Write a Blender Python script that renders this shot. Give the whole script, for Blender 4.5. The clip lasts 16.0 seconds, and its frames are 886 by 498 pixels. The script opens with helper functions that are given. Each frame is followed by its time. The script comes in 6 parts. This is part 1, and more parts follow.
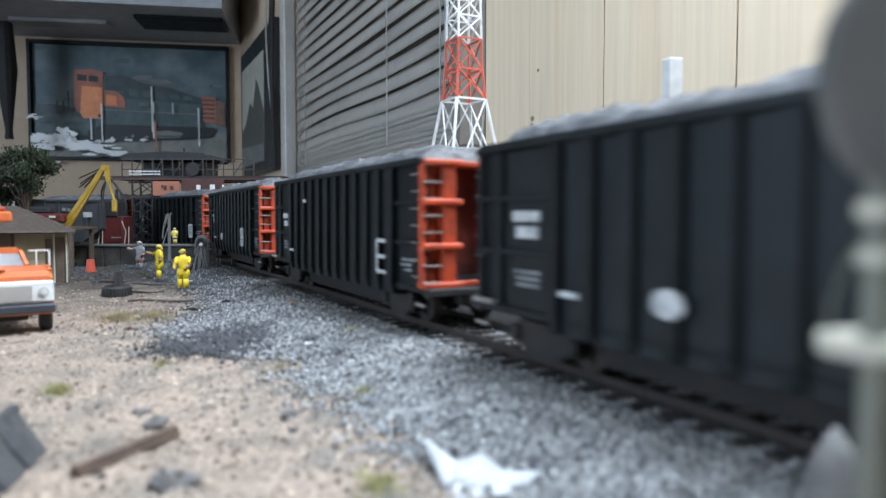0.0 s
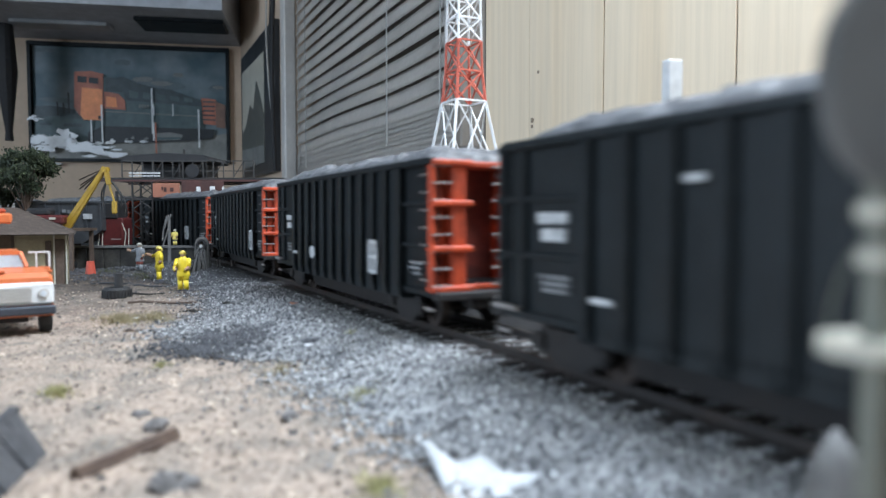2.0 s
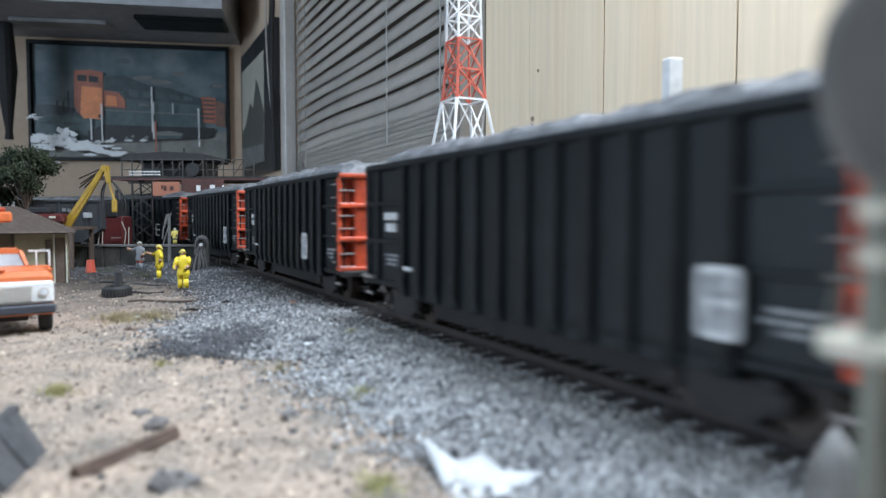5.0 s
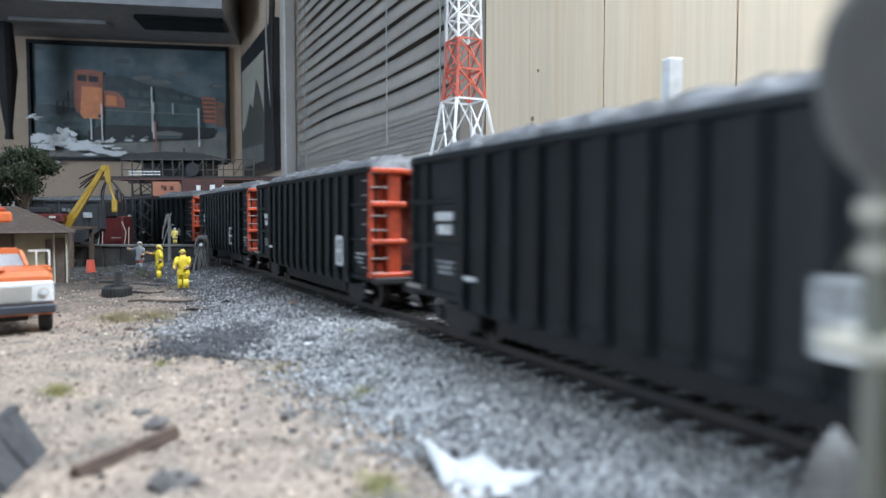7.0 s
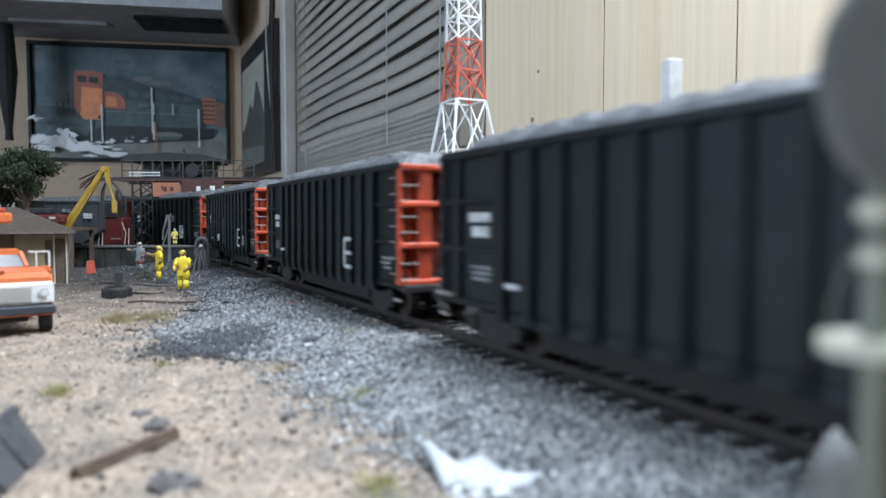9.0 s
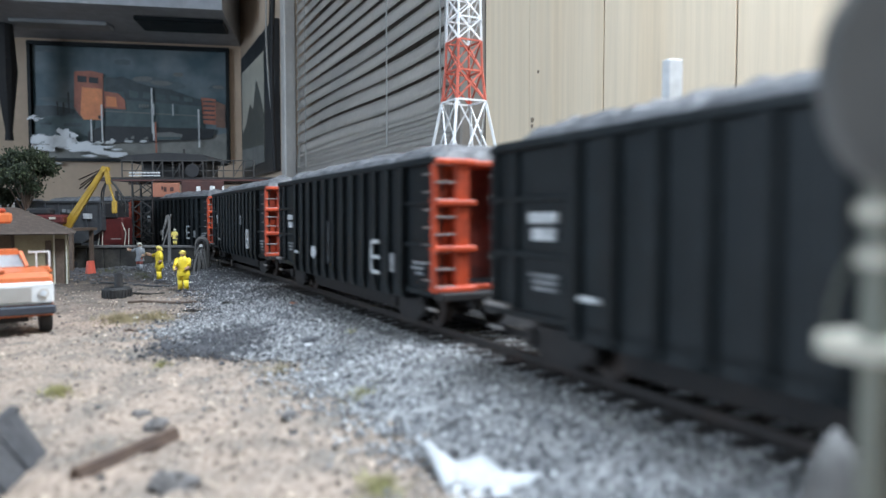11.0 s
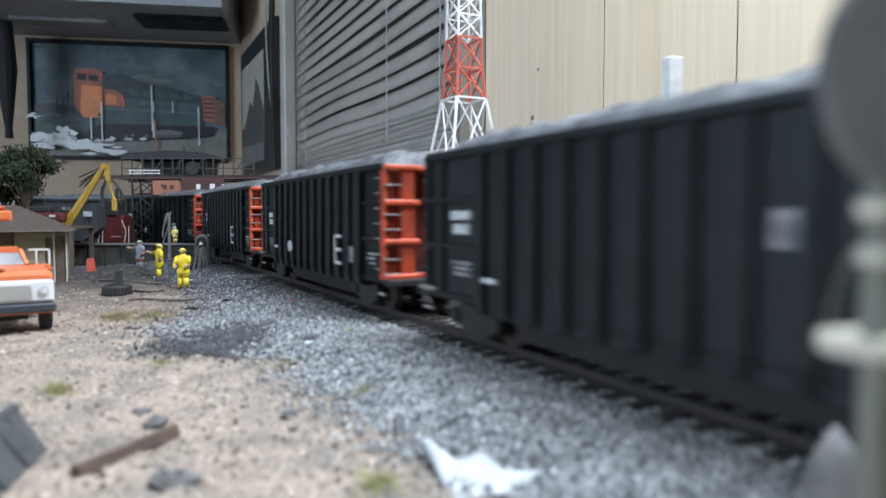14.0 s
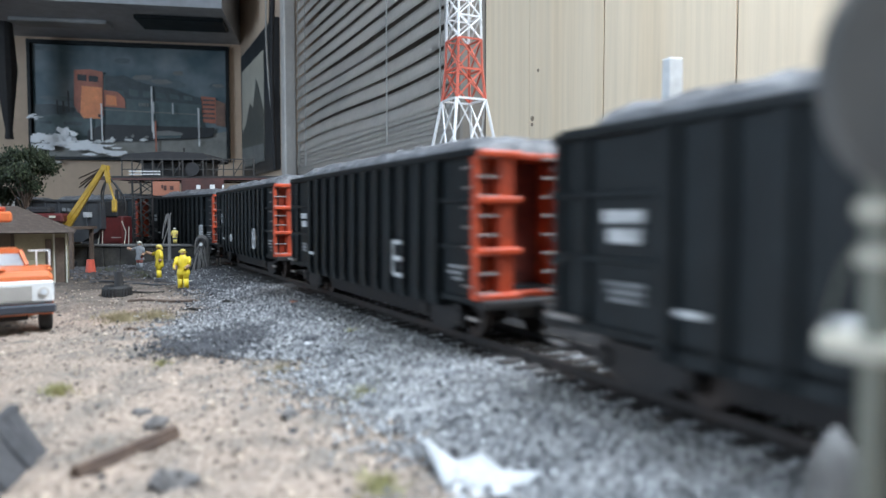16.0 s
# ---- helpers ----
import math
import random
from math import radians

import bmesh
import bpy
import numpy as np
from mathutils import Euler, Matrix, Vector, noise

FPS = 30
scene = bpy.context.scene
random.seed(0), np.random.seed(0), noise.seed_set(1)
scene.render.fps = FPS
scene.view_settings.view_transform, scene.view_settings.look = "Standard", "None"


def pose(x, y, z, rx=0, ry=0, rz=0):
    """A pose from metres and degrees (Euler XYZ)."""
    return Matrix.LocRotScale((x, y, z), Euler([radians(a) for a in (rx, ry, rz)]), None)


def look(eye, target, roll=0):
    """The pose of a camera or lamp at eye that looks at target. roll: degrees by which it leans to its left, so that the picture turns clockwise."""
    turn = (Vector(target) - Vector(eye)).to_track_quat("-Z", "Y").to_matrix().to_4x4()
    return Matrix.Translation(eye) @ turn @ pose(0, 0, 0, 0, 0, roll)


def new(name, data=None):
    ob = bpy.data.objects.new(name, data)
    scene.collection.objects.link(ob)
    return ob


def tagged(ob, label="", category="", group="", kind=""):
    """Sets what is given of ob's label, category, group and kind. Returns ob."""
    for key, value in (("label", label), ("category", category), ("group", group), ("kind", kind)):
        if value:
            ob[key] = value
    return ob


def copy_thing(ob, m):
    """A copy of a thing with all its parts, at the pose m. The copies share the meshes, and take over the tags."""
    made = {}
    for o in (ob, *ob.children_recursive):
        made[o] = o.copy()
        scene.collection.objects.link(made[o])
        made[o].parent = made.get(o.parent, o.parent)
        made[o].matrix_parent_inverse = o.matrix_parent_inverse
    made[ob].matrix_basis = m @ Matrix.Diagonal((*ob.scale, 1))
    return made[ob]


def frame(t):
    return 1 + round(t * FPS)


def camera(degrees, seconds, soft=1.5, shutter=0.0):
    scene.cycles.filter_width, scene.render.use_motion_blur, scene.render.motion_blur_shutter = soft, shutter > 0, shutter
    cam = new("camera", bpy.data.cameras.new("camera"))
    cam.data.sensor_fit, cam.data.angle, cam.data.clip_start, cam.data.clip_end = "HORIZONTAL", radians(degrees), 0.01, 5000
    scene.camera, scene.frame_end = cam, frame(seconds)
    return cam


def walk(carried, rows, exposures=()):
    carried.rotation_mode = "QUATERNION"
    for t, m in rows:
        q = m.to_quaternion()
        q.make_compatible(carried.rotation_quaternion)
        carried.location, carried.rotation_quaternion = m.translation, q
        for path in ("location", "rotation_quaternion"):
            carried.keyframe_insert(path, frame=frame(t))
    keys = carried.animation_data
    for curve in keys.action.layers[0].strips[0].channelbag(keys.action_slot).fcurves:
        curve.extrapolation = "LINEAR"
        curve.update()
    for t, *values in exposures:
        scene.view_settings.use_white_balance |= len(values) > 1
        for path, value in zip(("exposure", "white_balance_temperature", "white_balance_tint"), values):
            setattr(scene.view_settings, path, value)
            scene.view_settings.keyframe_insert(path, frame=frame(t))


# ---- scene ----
# A model railway on a shelf in a room, true size (about 1:87). z = 0 is the yard's ground.
EYE = (0.0, 0.0, 0.039)
cam = camera(65.6, 16.0, soft=1.4, shutter=0.9)
cam.data.dof.use_dof = True
cam.data.dof.focus_distance = 0.50
cam.data.dof.aperture_fstop = 19.0


def tilt(dip):
    return pose(*EYE, 90 - math.degrees(math.atan((61 - dip) / 1216)), 0, 0)


DIPS = ((0, 1.5), (0.5, 1.5), (1, 0), (1.5, 1.5), (2, 4.5), (2.5, 1.5), (3, 0), (3.5, 0), (4, 1.8), (5.2, 2.2), (6.5, 2.5),
        (7, 2), (7.5, 1.4), (8, 0.2), (8.5, 2.4), (9, 3.6), (10.2, 3.8), (11.5, 4), (12, 0), (12.5, -1.8), (13, -0.4),
        (13.5, 0.4), (14, 0), (14.5, -3), (15, -1.5), (15.5, 1.3), (16, 1.6))
walk(cam, [(t, tilt(d)) for t, d in DIPS], exposures=((0, 0.18, 5750, 10), (16, 0.18, 5750, 10)))

# ---- light: daylight from a window beside the camera, an assumed lamp overhead, both unseen ----
world = bpy.data.worlds.new("world")
scene.world = world
world.use_nodes = True
sky = world.node_tree.nodes.new("ShaderNodeTexSky")
sky.sky_type, sky.sun_disc = "NISHITA", False
sky.sun_elevation, sky.sun_rotation = radians(40), radians(120)
world.node_tree.links.new(sky.outputs[0], world.node_tree.nodes["Background"].inputs[0])
world.node_tree.nodes["Background"].inputs[1].default_value = 0.08


def area(name, eye, target, sx, sy, watts, colour):
    data = bpy.data.lights.new(name, "AREA")
    data.shape, data.size, data.size_y, data.energy, data.color = "RECTANGLE", sx, sy, watts, colour
    ob = new(name, data)
    ob.matrix_basis = look(eye, target)
    return ob


area("window_light", (-2.58, -0.90, 0.62), (0.0, -0.25, 0.20), 1.5, 1.1, 43.0, (0.80, 0.91, 1.0))
area("lamp_light", (0.21, 0.10, 0.62), (0.21, 0.1001, 0.0), 0.20, 0.45, 9.3, (0.90, 0.96, 1.0))


# ---- materials ----
def node(nt, kind, **values):
    n = nt.nodes.new(kind)
    for key, value in values.items():
        n.inputs[key.replace("_", " ")].default_value = value
    return n


def material(name, colour, rough=0.6, metal=0.0, scale=300.0, vary=0.25, bump=0.0, second=None, big=None, patch=0.5, vector="Object",
             spec=0.5, rand=0.0, stretch=None, island=0.0):
    """Two scales of noise over the colour: fine grain (scale) and large stains (big) towards a second colour."""
    m = bpy.data.materials.new(name)
    m.use_nodes = True
    nt = m.node_tree
    bsdf = nt.nodes["Principled BSDF"]
    bsdf.inputs["Roughness"].default_value, bsdf.inputs["Metallic"].default_value = rough, metal
    bsdf.inputs["Specular IOR Level"].default_value = spec
    co = node(nt, "ShaderNodeTexCoord")
    fine = node(nt, "ShaderNodeTexNoise", Scale=scale, Detail=5.0, Roughness=0.65)
    wide = node(nt, "ShaderNodeTexNoise", Scale=big or scale / 8, Detail=3.0)
    place = co.outputs[vector]
    if stretch:
        mapping = node(nt, "ShaderNodeMapping")
        mapping.inputs["Scale"].default_value = stretch
        nt.links.new(place, mapping.inputs["Vector"])
        place = mapping.outputs[0]
    for n in (fine, wide):
        nt.links.new(place, n.inputs["Vector"])
    ramp = node(nt, "ShaderNodeMapRange")
    ramp.inputs["From Min"].default_value, ramp.inputs["From Max"].default_value = 0.25, 0.75
    ramp.inputs["To Min"].default_value, ramp.inputs["To Max"].default_value = 1 - vary, 1 + vary
    nt.links.new(fine.outputs["Fac"], ramp.inputs["Value"])
    stain = node(nt, "ShaderNodeMapRange")
    stain.inputs["From Min"].default_value, stain.inputs["From Max"].default_value = 0.42, 0.68
    stain.inputs["To Max"].default_value = patch
    nt.links.new(wide.outputs["Fac"], stain.inputs["Value"])
    mix = node(nt, "ShaderNodeMix")
    mix.data_type = "RGBA"
    mix.inputs["A"].default_value = (*colour, 1)
    mix.inputs[6].default_value = (*colour, 1)
    mix.inputs[7].default_value = (*(second or [c * 0.7 for c in colour]), 1)
    nt.links.new(stain.outputs[0], mix.inputs[0])
    mul = node(nt, "ShaderNodeVectorMath")
    mul.operation = "SCALE"
    nt.links.new(mix.outputs[2], mul.inputs[0])
    last = ramp.outputs[0]
    if rand or island:
        info = node(nt, "ShaderNodeNewGeometry" if island else "ShaderNodeObjectInfo")
        rand = rand or island
        r = node(nt, "ShaderNodeMapRange")
        r.inputs["To Min"].default_value, r.inputs["To Max"].default_value = 1 - rand, 1 + rand
        nt.links.new(info.outputs["Random Per Island" if island else "Random"], r.inputs["Value"])
        both = node(nt, "ShaderNodeMath")
        both.operation = "MULTIPLY"
        nt.links.new(last, both.inputs[0])
        nt.links.new(r.outputs[0], both.inputs[1])
        last = both.outputs[0]
    nt.links.new(last, mul.inputs["Scale"])
    nt.links.new(mul.outputs[0], bsdf.inputs["Base Color"])
    rr = node(nt, "ShaderNodeMapRange")
    rr.inputs["To Min"].default_value, rr.inputs["To Max"].default_value = max(rough - 0.12, 0.03), min(rough + 0.12, 1)
    nt.links.new(wide.outputs["Fac"], rr.inputs["Value"])
    nt.links.new(rr.outputs[0], bsdf.inputs["Roughness"])
    if bump:
        b = node(nt, "ShaderNodeBump")
        b.inputs["Strength"].default_value, b.inputs["Distance"].default_value = 1.0, bump
        nt.links.new(fine.outputs["Fac"], b.inputs["Height"])
        nt.links.new(b.outputs[0], bsdf.inputs["Normal"])
    return m


M_BLACK = material("car_black", (0.0065, 0.0098, 0.0118), 0.5, 0, 250, 0.3, 0.00005, (0.015, 0.0195, 0.022), 25, 0.6, rand=0.25, spec=0.3)
M_ORANGE = material("car_orange", (0.52, 0.068, 0.018), 0.55, 0, 300, 0.3, 0, (0.22, 0.034, 0.016), 110, 0.75, rand=0.12)
M_ORANGE_SHADED = material("orange_in_shade", (0.17, 0.034, 0.022), 0.7, 0, 300, 0.3, 0, (0.07, 0.024, 0.02), 110, 0.75)
M_UNDER = material("underframe", (0.014, 0.013, 0.013), 0.75, 0, 400, 0.4, 0, (0.03, 0.024, 0.02), 90, 0.6)
M_WHITE = material("white_paint", (0.75, 0.76, 0.76), 0.5, 0, 400, 0.12, 0, (0.6, 0.6, 0.58), 80, 0.4)
M_PLASTIC = material("dusty_plastic", (0.56, 0.575, 0.585), 0.5, 0, 500, 0.15, 0, (0.44, 0.44, 0.43), 160, 0.6)
M_STENCIL = material("stencil", (0.55, 0.57, 0.58), 0.6, 0, 700, 0.3, 0, (0.25, 0.26, 0.27), 260, 0.7)
M_COAL = material("coal", (0.15, 0.155, 0.165), 0.5, 0, 500, 0.6, 0.0008, (0.05, 0.052, 0.058), 180, 0.8)
M_STEEL = material("rail_steel", (0.030, 0.026, 0.024), 0.65, 0.2, 300, 0.3, 0, (0.04, 0.028, 0.022), 90, 0.6)
M_TIE = material("tie_wood", (0.040, 0.036, 0.034), 0.85, 0, 500, 0.4, 0.0002, (0.085, 0.075, 0.068), 60, 0.6, rand=0.35)
M_STONE = material("ballast_stone", (0.335, 0.335, 0.332), 0.75, 0, 900, 0.35, 0.0001, (0.17, 0.175, 0.185), 200, 0.7, island=0.55)
M_COALGRIT = material("coal_grit", (0.052, 0.053, 0.058), 0.7, 0, 900, 0.4, 0.0001, (0.11, 0.11, 0.12), 200, 0.7, island=0.3)
M_GRIT = material("sand_grit", (0.46, 0.38, 0.305), 0.85, 0, 900, 0.35, 0, (0.30, 0.24, 0.18), 150, 0.7, island=0.45)
M_DIRT = material("yard_dirt", (0.385, 0.31, 0.25), 0.95, 0, 800, 0.5, 0.0009, (0.215, 0.195, 0.17), 75, 0.9, spec=0.2)


def soil_towards_back(m):
    """The yard's sand gives way to dark brown soil at its back, along a ragged line."""
    nt = m.node_tree
    scale = next(n for n in nt.nodes if n.bl_idname == "ShaderNodeVectorMath")
    sand = scale.inputs[0].links[0].from_socket
    co = node(nt, "ShaderNodeTexCoord")
    axes = node(nt, "ShaderNodeSeparateXYZ")
    nt.links.new(co.outputs["Object"], axes.inputs[0])
    ragged = node(nt, "ShaderNodeTexNoise", Scale=28.0, Detail=6.0, Roughness=0.7)
    nt.links.new(co.outputs["Object"], ragged.inputs["Vector"])
    add = node(nt, "ShaderNodeMath")
    add.operation = "MULTIPLY_ADD"
    add.inputs[1].default_value = 0.24
    nt.links.new(ragged.outputs["Fac"], add.inputs[0])
    nt.links.new(axes.outputs["Y"], add.inputs[2])
    fac = node(nt, "ShaderNodeMapRange")
    fac.inputs["From Min"].default_value, fac.inputs["From Max"].default_value = 0.37, 0.53
    nt.links.new(add.outputs[0], fac.inputs["Value"])
    mix = node(nt, "ShaderNodeMix")
    mix.data_type = "RGBA"
    nt.links.new(fac.outputs[0], mix.inputs[0])
    nt.links.new(sand, mix.inputs[6])
    mix.inputs[7].default_value = (0.075, 0.064, 0.056, 1)
    nt.links.new(mix.outputs[2], scale.inputs[0])


soil_towards_back(M_DIRT)
M_GRAB = material("grab_iron", (0.26, 0.245, 0.235), 0.5, 0, 500, 0.3, 0, (0.25, 0.2, 0.18), 90, 0.5)
M_STENCIL_DIM = material("stencil_faded", (0.26, 0.27, 0.28), 0.65, 0, 900, 0.5, 0, (0.08, 0.085, 0.09), 300, 0.8)
M_WALL = material("painted_wall", (0.62, 0.49, 0.37), 0.85, 0, 40, 0.08, 0.0004, (0.43, 0.33, 0.24), 3, 0.5, spec=0.2)
M_DARK = material("dark_soffit", (0.50, 0.52, 0.56), 0.7, 0, 30, 0.2, 0, (0.38, 0.39, 0.42), 4, 0.5)
M_PLASTER = material("ceiling_plaster", (0.7, 0.69, 0.66), 0.9, 0, 60, 0.06, 0.0003, (0.6, 0.59, 0.56), 3, 0.4)
M_SLAT = material("blind_slat", (0.78, 0.735, 0.68), 0.45, 0, 120, 0.08, 0, (0.64, 0.615, 0.58), 9, 0.6, rand=0.06)
M_TRIM = material("window_trim", (0.55, 0.53, 0.50), 0.5, 0, 80, 0.08, 0, (0.45, 0.42, 0.39), 8, 0.5)
M_TOWER_W = material("tower_white", (0.80, 0.81, 0.82), 0.45, 0, 500, 0.08, 0, (0.68, 0.68, 0.67), 70, 0.5)
M_TOWER_R = material("tower_red", (0.55, 0.12, 0.075), 0.5, 0, 500, 0.15, 0, (0.42, 0.09, 0.06), 70, 0.5)
M_BOARD = material("pine_board", (0.72, 0.60, 0.44), 0.5, 0, 130, 0.10, 0.0003, (0.68, 0.53, 0.35), 34, 0.45, rand=0.06, stretch=(1.0, 1.0, 0.035))
M_DARKBOARD = material("dark_backing", (0.20, 0.175, 0.15), 0.8, 0, 60, 0.15, 0, (0.15, 0.13, 0.11), 6, 0.5)
M_BED = material("ballast_bed", (0.20, 0.203, 0.205), 0.9, 0, 1500, 0.6, 0.0006, (0.12, 0.124, 0.132), 300, 0.8, spec=0.2)
M_PANEL = material("grey_panel", (0.45, 0.46, 0.47), 0.6, 0, 60, 0.1, 0, (0.12, 0.12, 0.12), 6, 0.5)
M_JAMB = material("dark_jamb", (0.20, 0.18, 0.155), 0.6, 0, 60, 0.15, 0, (0.14, 0.12, 0.1), 9, 0.5)
M_CORD = material("blind_cord", (0.5, 0.49, 0.46), 0.8, 0, 300, 0.1)
M_MAST = material("mast_grey", (0.17, 0.18, 0.15), 0.5, 0, 400, 0.15, 0, (0.12, 0.12, 0.1), 90, 0.5)
M_HEAD = material("signal_dark", (0.12, 0.125, 0.125), 0.45, 0, 300, 0.15, 0, (0.08, 0.08, 0.085), 60, 0.5)
M_PALE = material("pale_fitting", (0.55, 0.54, 0.46), 0.5, 0, 400, 0.12, 0, (0.45, 0.43, 0.36), 90, 0.5)
M_P_SKY = material("print_sky", (0.0689, 0.1181, 0.1417), 0.45, 0, 20, 0.15, 0, (0.2558, 0.2951, 0.3149), 7, 0.8)
M_P_HILL = material("print_hill", (0.0433, 0.0630, 0.0709), 0.45, 0, 60, 0.3, 0, (0.0787, 0.1024, 0.1102), 15, 0.6)
M_P_GROUND = material("print_ground", (0.2641, 0.2641, 0.2408), 0.45, 0, 60, 0.2, 0, (0.1554, 0.1631, 0.1554), 12, 0.6)
M_P_RUST = material("print_rust", (0.4785, 0.1631, 0.0979), 0.45, 0, 90, 0.2, 0, (0.2610, 0.1087, 0.0761), 20, 0.6)
M_P_BODY = material("print_body", (0.0689, 0.1082, 0.1141), 0.45, 0, 60, 0.25, 0, (0.1082, 0.1476, 0.1535), 12, 0.6)
M_P_ORANGE = material("print_orange", (0.9000, 0.3262, 0.1196), 0.45, 0, 60, 0.15, 0, (0.6525, 0.2392, 0.1087), 20, 0.6)
M_P_DARK = material("print_dark", (0.0186, 0.0228, 0.0269), 0.45, 0, 60, 0.25, 0, (0.0311, 0.0342, 0.0373), 15, 0.5)
M_P_PALE = material("print_pale", (0.7612, 0.7830, 0.7830), 0.45, 0, 120, 0.2, 0, (0.4785, 0.5002, 0.5220), 30, 0.6)
M_P_TANK = material("print_tank", (0.2020, 0.2097, 0.2020), 0.45, 0, 90, 0.2, 0, (0.1399, 0.1476, 0.1399), 20, 0.5)
M_P_GLARE = material("print_snow", (0.93, 0.95, 0.97), 0.45, 0, 150, 0.05, 0, (0.85, 0.87, 0.9), 50, 0.5)
M_P_HILL3 = material("print_cloud", (0.1071, 0.1429, 0.1607), 0.45, 0, 40, 0.2, 0, (0.1500, 0.1786, 0.1929), 12, 0.6)
M_P_RUST2 = material("print_dull_rust", (0.24, 0.14, 0.10), 0.45, 0, 90, 0.2, 0, (0.16, 0.10, 0.08), 20, 0.6)
M_P_FRAME = material("picture_frame", (0.03, 0.035, 0.042), 0.4, 0, 60, 0.15, 0, (0.05, 0.055, 0.06), 10, 0.5)
M_P_HAZE = material("print_haze", (0.5126, 0.4971, 0.4195), 0.45, 0, 40, 0.1, 0, (0.4039, 0.3884, 0.3262), 8, 0.5)
M_P_HILL2 = material("print_mountain", (0.0808, 0.0875, 0.0781), 0.45, 0, 60, 0.25, 0, (0.1346, 0.1346, 0.1144), 12, 0.6)
M_YELLOW = material("rain_yellow", (0.8, 0.62, 0.03), 0.5, 0, 900, 0.12, 0, (0.62, 0.45, 0.02), 200, 0.5)
M_YELLOW2 = material("helmet_yellow", (0.8, 0.66, 0.16), 0.45, 0, 900, 0.1, 0, (0.65, 0.5, 0.1), 200, 0.5)
M_FACE = material("face_paint", (0.36, 0.22, 0.14), 0.6, 0, 900, 0.15, 0, (0.25, 0.15, 0.09), 250, 0.5)
M_GREYCLOTH = material("grey_cloth", (0.22, 0.23, 0.24), 0.7, 0, 900, 0.15, 0, (0.15, 0.16, 0.17), 200, 0.5)
M_REDCLOTH = material("red_cloth", (0.35, 0.11, 0.09), 0.7, 0, 900, 0.15, 0, (0.22, 0.08, 0.07), 200, 0.5)
M_BOOT = material("boot_black", (0.05, 0.045, 0.03), 0.6, 0, 900, 0.15, 0, (0.09, 0.08, 0.05), 200, 0.5)
M_TRUCK = material("truck_orange", (0.66, 0.18, 0.06), 0.35, 0, 500, 0.08, 0, (0.55, 0.14, 0.05), 70, 0.5)
# the pale colour stands in for a bright reflection on the windscreen
M_SCREEN = material("windscreen", (0.70, 0.73, 0.76), 0.15, 0, 300, 0.1, 0, (0.35, 0.38, 0.42), 90, 0.6)
M_RUBBER = material("rubber", (0.022, 0.022, 0.023), 0.7, 0, 700, 0.25, 0, (0.045, 0.043, 0.04), 120, 0.6)
M_BUMPER = material("bumper", (0.05, 0.055, 0.07), 0.35, 0, 500, 0.15, 0, (0.03, 0.0325, 0.04), 90, 0.5)
M_CREAM = material("cream_paint", (0.364, 0.322, 0.21), 0.7, 0, 600, 0.12, 0, (0.294, 0.252, 0.168), 90, 0.5)
M_TAN = material("tan_paint", (0.238, 0.182, 0.126), 0.7, 0, 600, 0.12, 0, (0.182, 0.14, 0.098), 90, 0.5)
M_BROWN = material("brown_wood", (0.1, 0.07, 0.052), 0.75, 0, 600, 0.25, 0, (0.15, 0.11, 0.085), 90, 0.5)
M_ROOF = material("roof_shingle", (0.0735, 0.056, 0.0462), 0.85, 0, 800, 0.3, 0, (0.14, 0.112, 0.0945), 120, 0.6)
M_CRANE = material("crane_yellow", (0.434, 0.28, 0.0315), 0.5, 0, 500, 0.15, 0, (0.315, 0.196, 0.028), 90, 0.6)
M_LEAF = material("leaf_dark", (0.0245, 0.0364, 0.0154), 0.7, 0, 600, 0.4, 0, (0.042, 0.0525, 0.021), 140, 0.7, island=0.45)
M_GIRDER = material("girder_dark", (0.0245, 0.0238, 0.0238), 0.6, 0, 500, 0.25, 0, (0.049, 0.0385, 0.0336), 90, 0.6)
M_GIRDER2 = material("girder_grey", (0.045, 0.043, 0.041), 0.6, 0, 500, 0.25, 0, (0.063, 0.0595, 0.056), 90, 0.6)
M_MAROON = material("maroon", (0.084, 0.035, 0.0294), 0.6, 0, 500, 0.2, 0, (0.049, 0.028, 0.0252), 90, 0.6)
M_SIGN = material("sign_orange", (0.36, 0.15, 0.095), 0.6, 0, 500, 0.1, 0, (0.35, 0.147, 0.084), 90, 0.5)
M_TAR = material("tar_black", (0.018, 0.018, 0.02), 0.7, 0, 500, 0.25, 0, (0.035, 0.034, 0.034), 90, 0.6)
M_HOPPER = material("hopper_grey", (0.0525, 0.0574, 0.0651), 0.6, 0, 500, 0.2, 0, (0.0595, 0.063, 0.0665), 70, 0.6)
M_DARKRED = material("dark_red", (0.10, 0.016, 0.016), 0.5, 0, 500, 0.2, 0, (0.08, 0.018, 0.018), 90, 0.6)
M_PIPE = material("pipe_steel", (0.3, 0.29, 0.27), 0.5, 0, 500, 0.2, 0, (0.14, 0.12, 0.11), 90, 0.6)
M_WEATHERED = material("weathered_grey", (0.168, 0.1645, 0.1575), 0.8, 0, 700, 0.3, 0, (0.091, 0.0875, 0.084), 150, 0.6)
M_CONE = material("barrel_red", (0.55, 0.09, 0.05), 0.6, 0, 500, 0.15, 0, (0.38, 0.07, 0.045), 90, 0.5)
M_TIMBER = material("old_timber", (0.022, 0.021, 0.019), 0.85, 0, 600, 0.3, 0, (0.098, 0.091, 0.077), 90, 0.6)
M_RUST = material("rust_brown", (0.105, 0.075, 0.06), 0.8, 0, 700, 0.3, 0, (0.16, 0.11, 0.08), 150, 0.6)
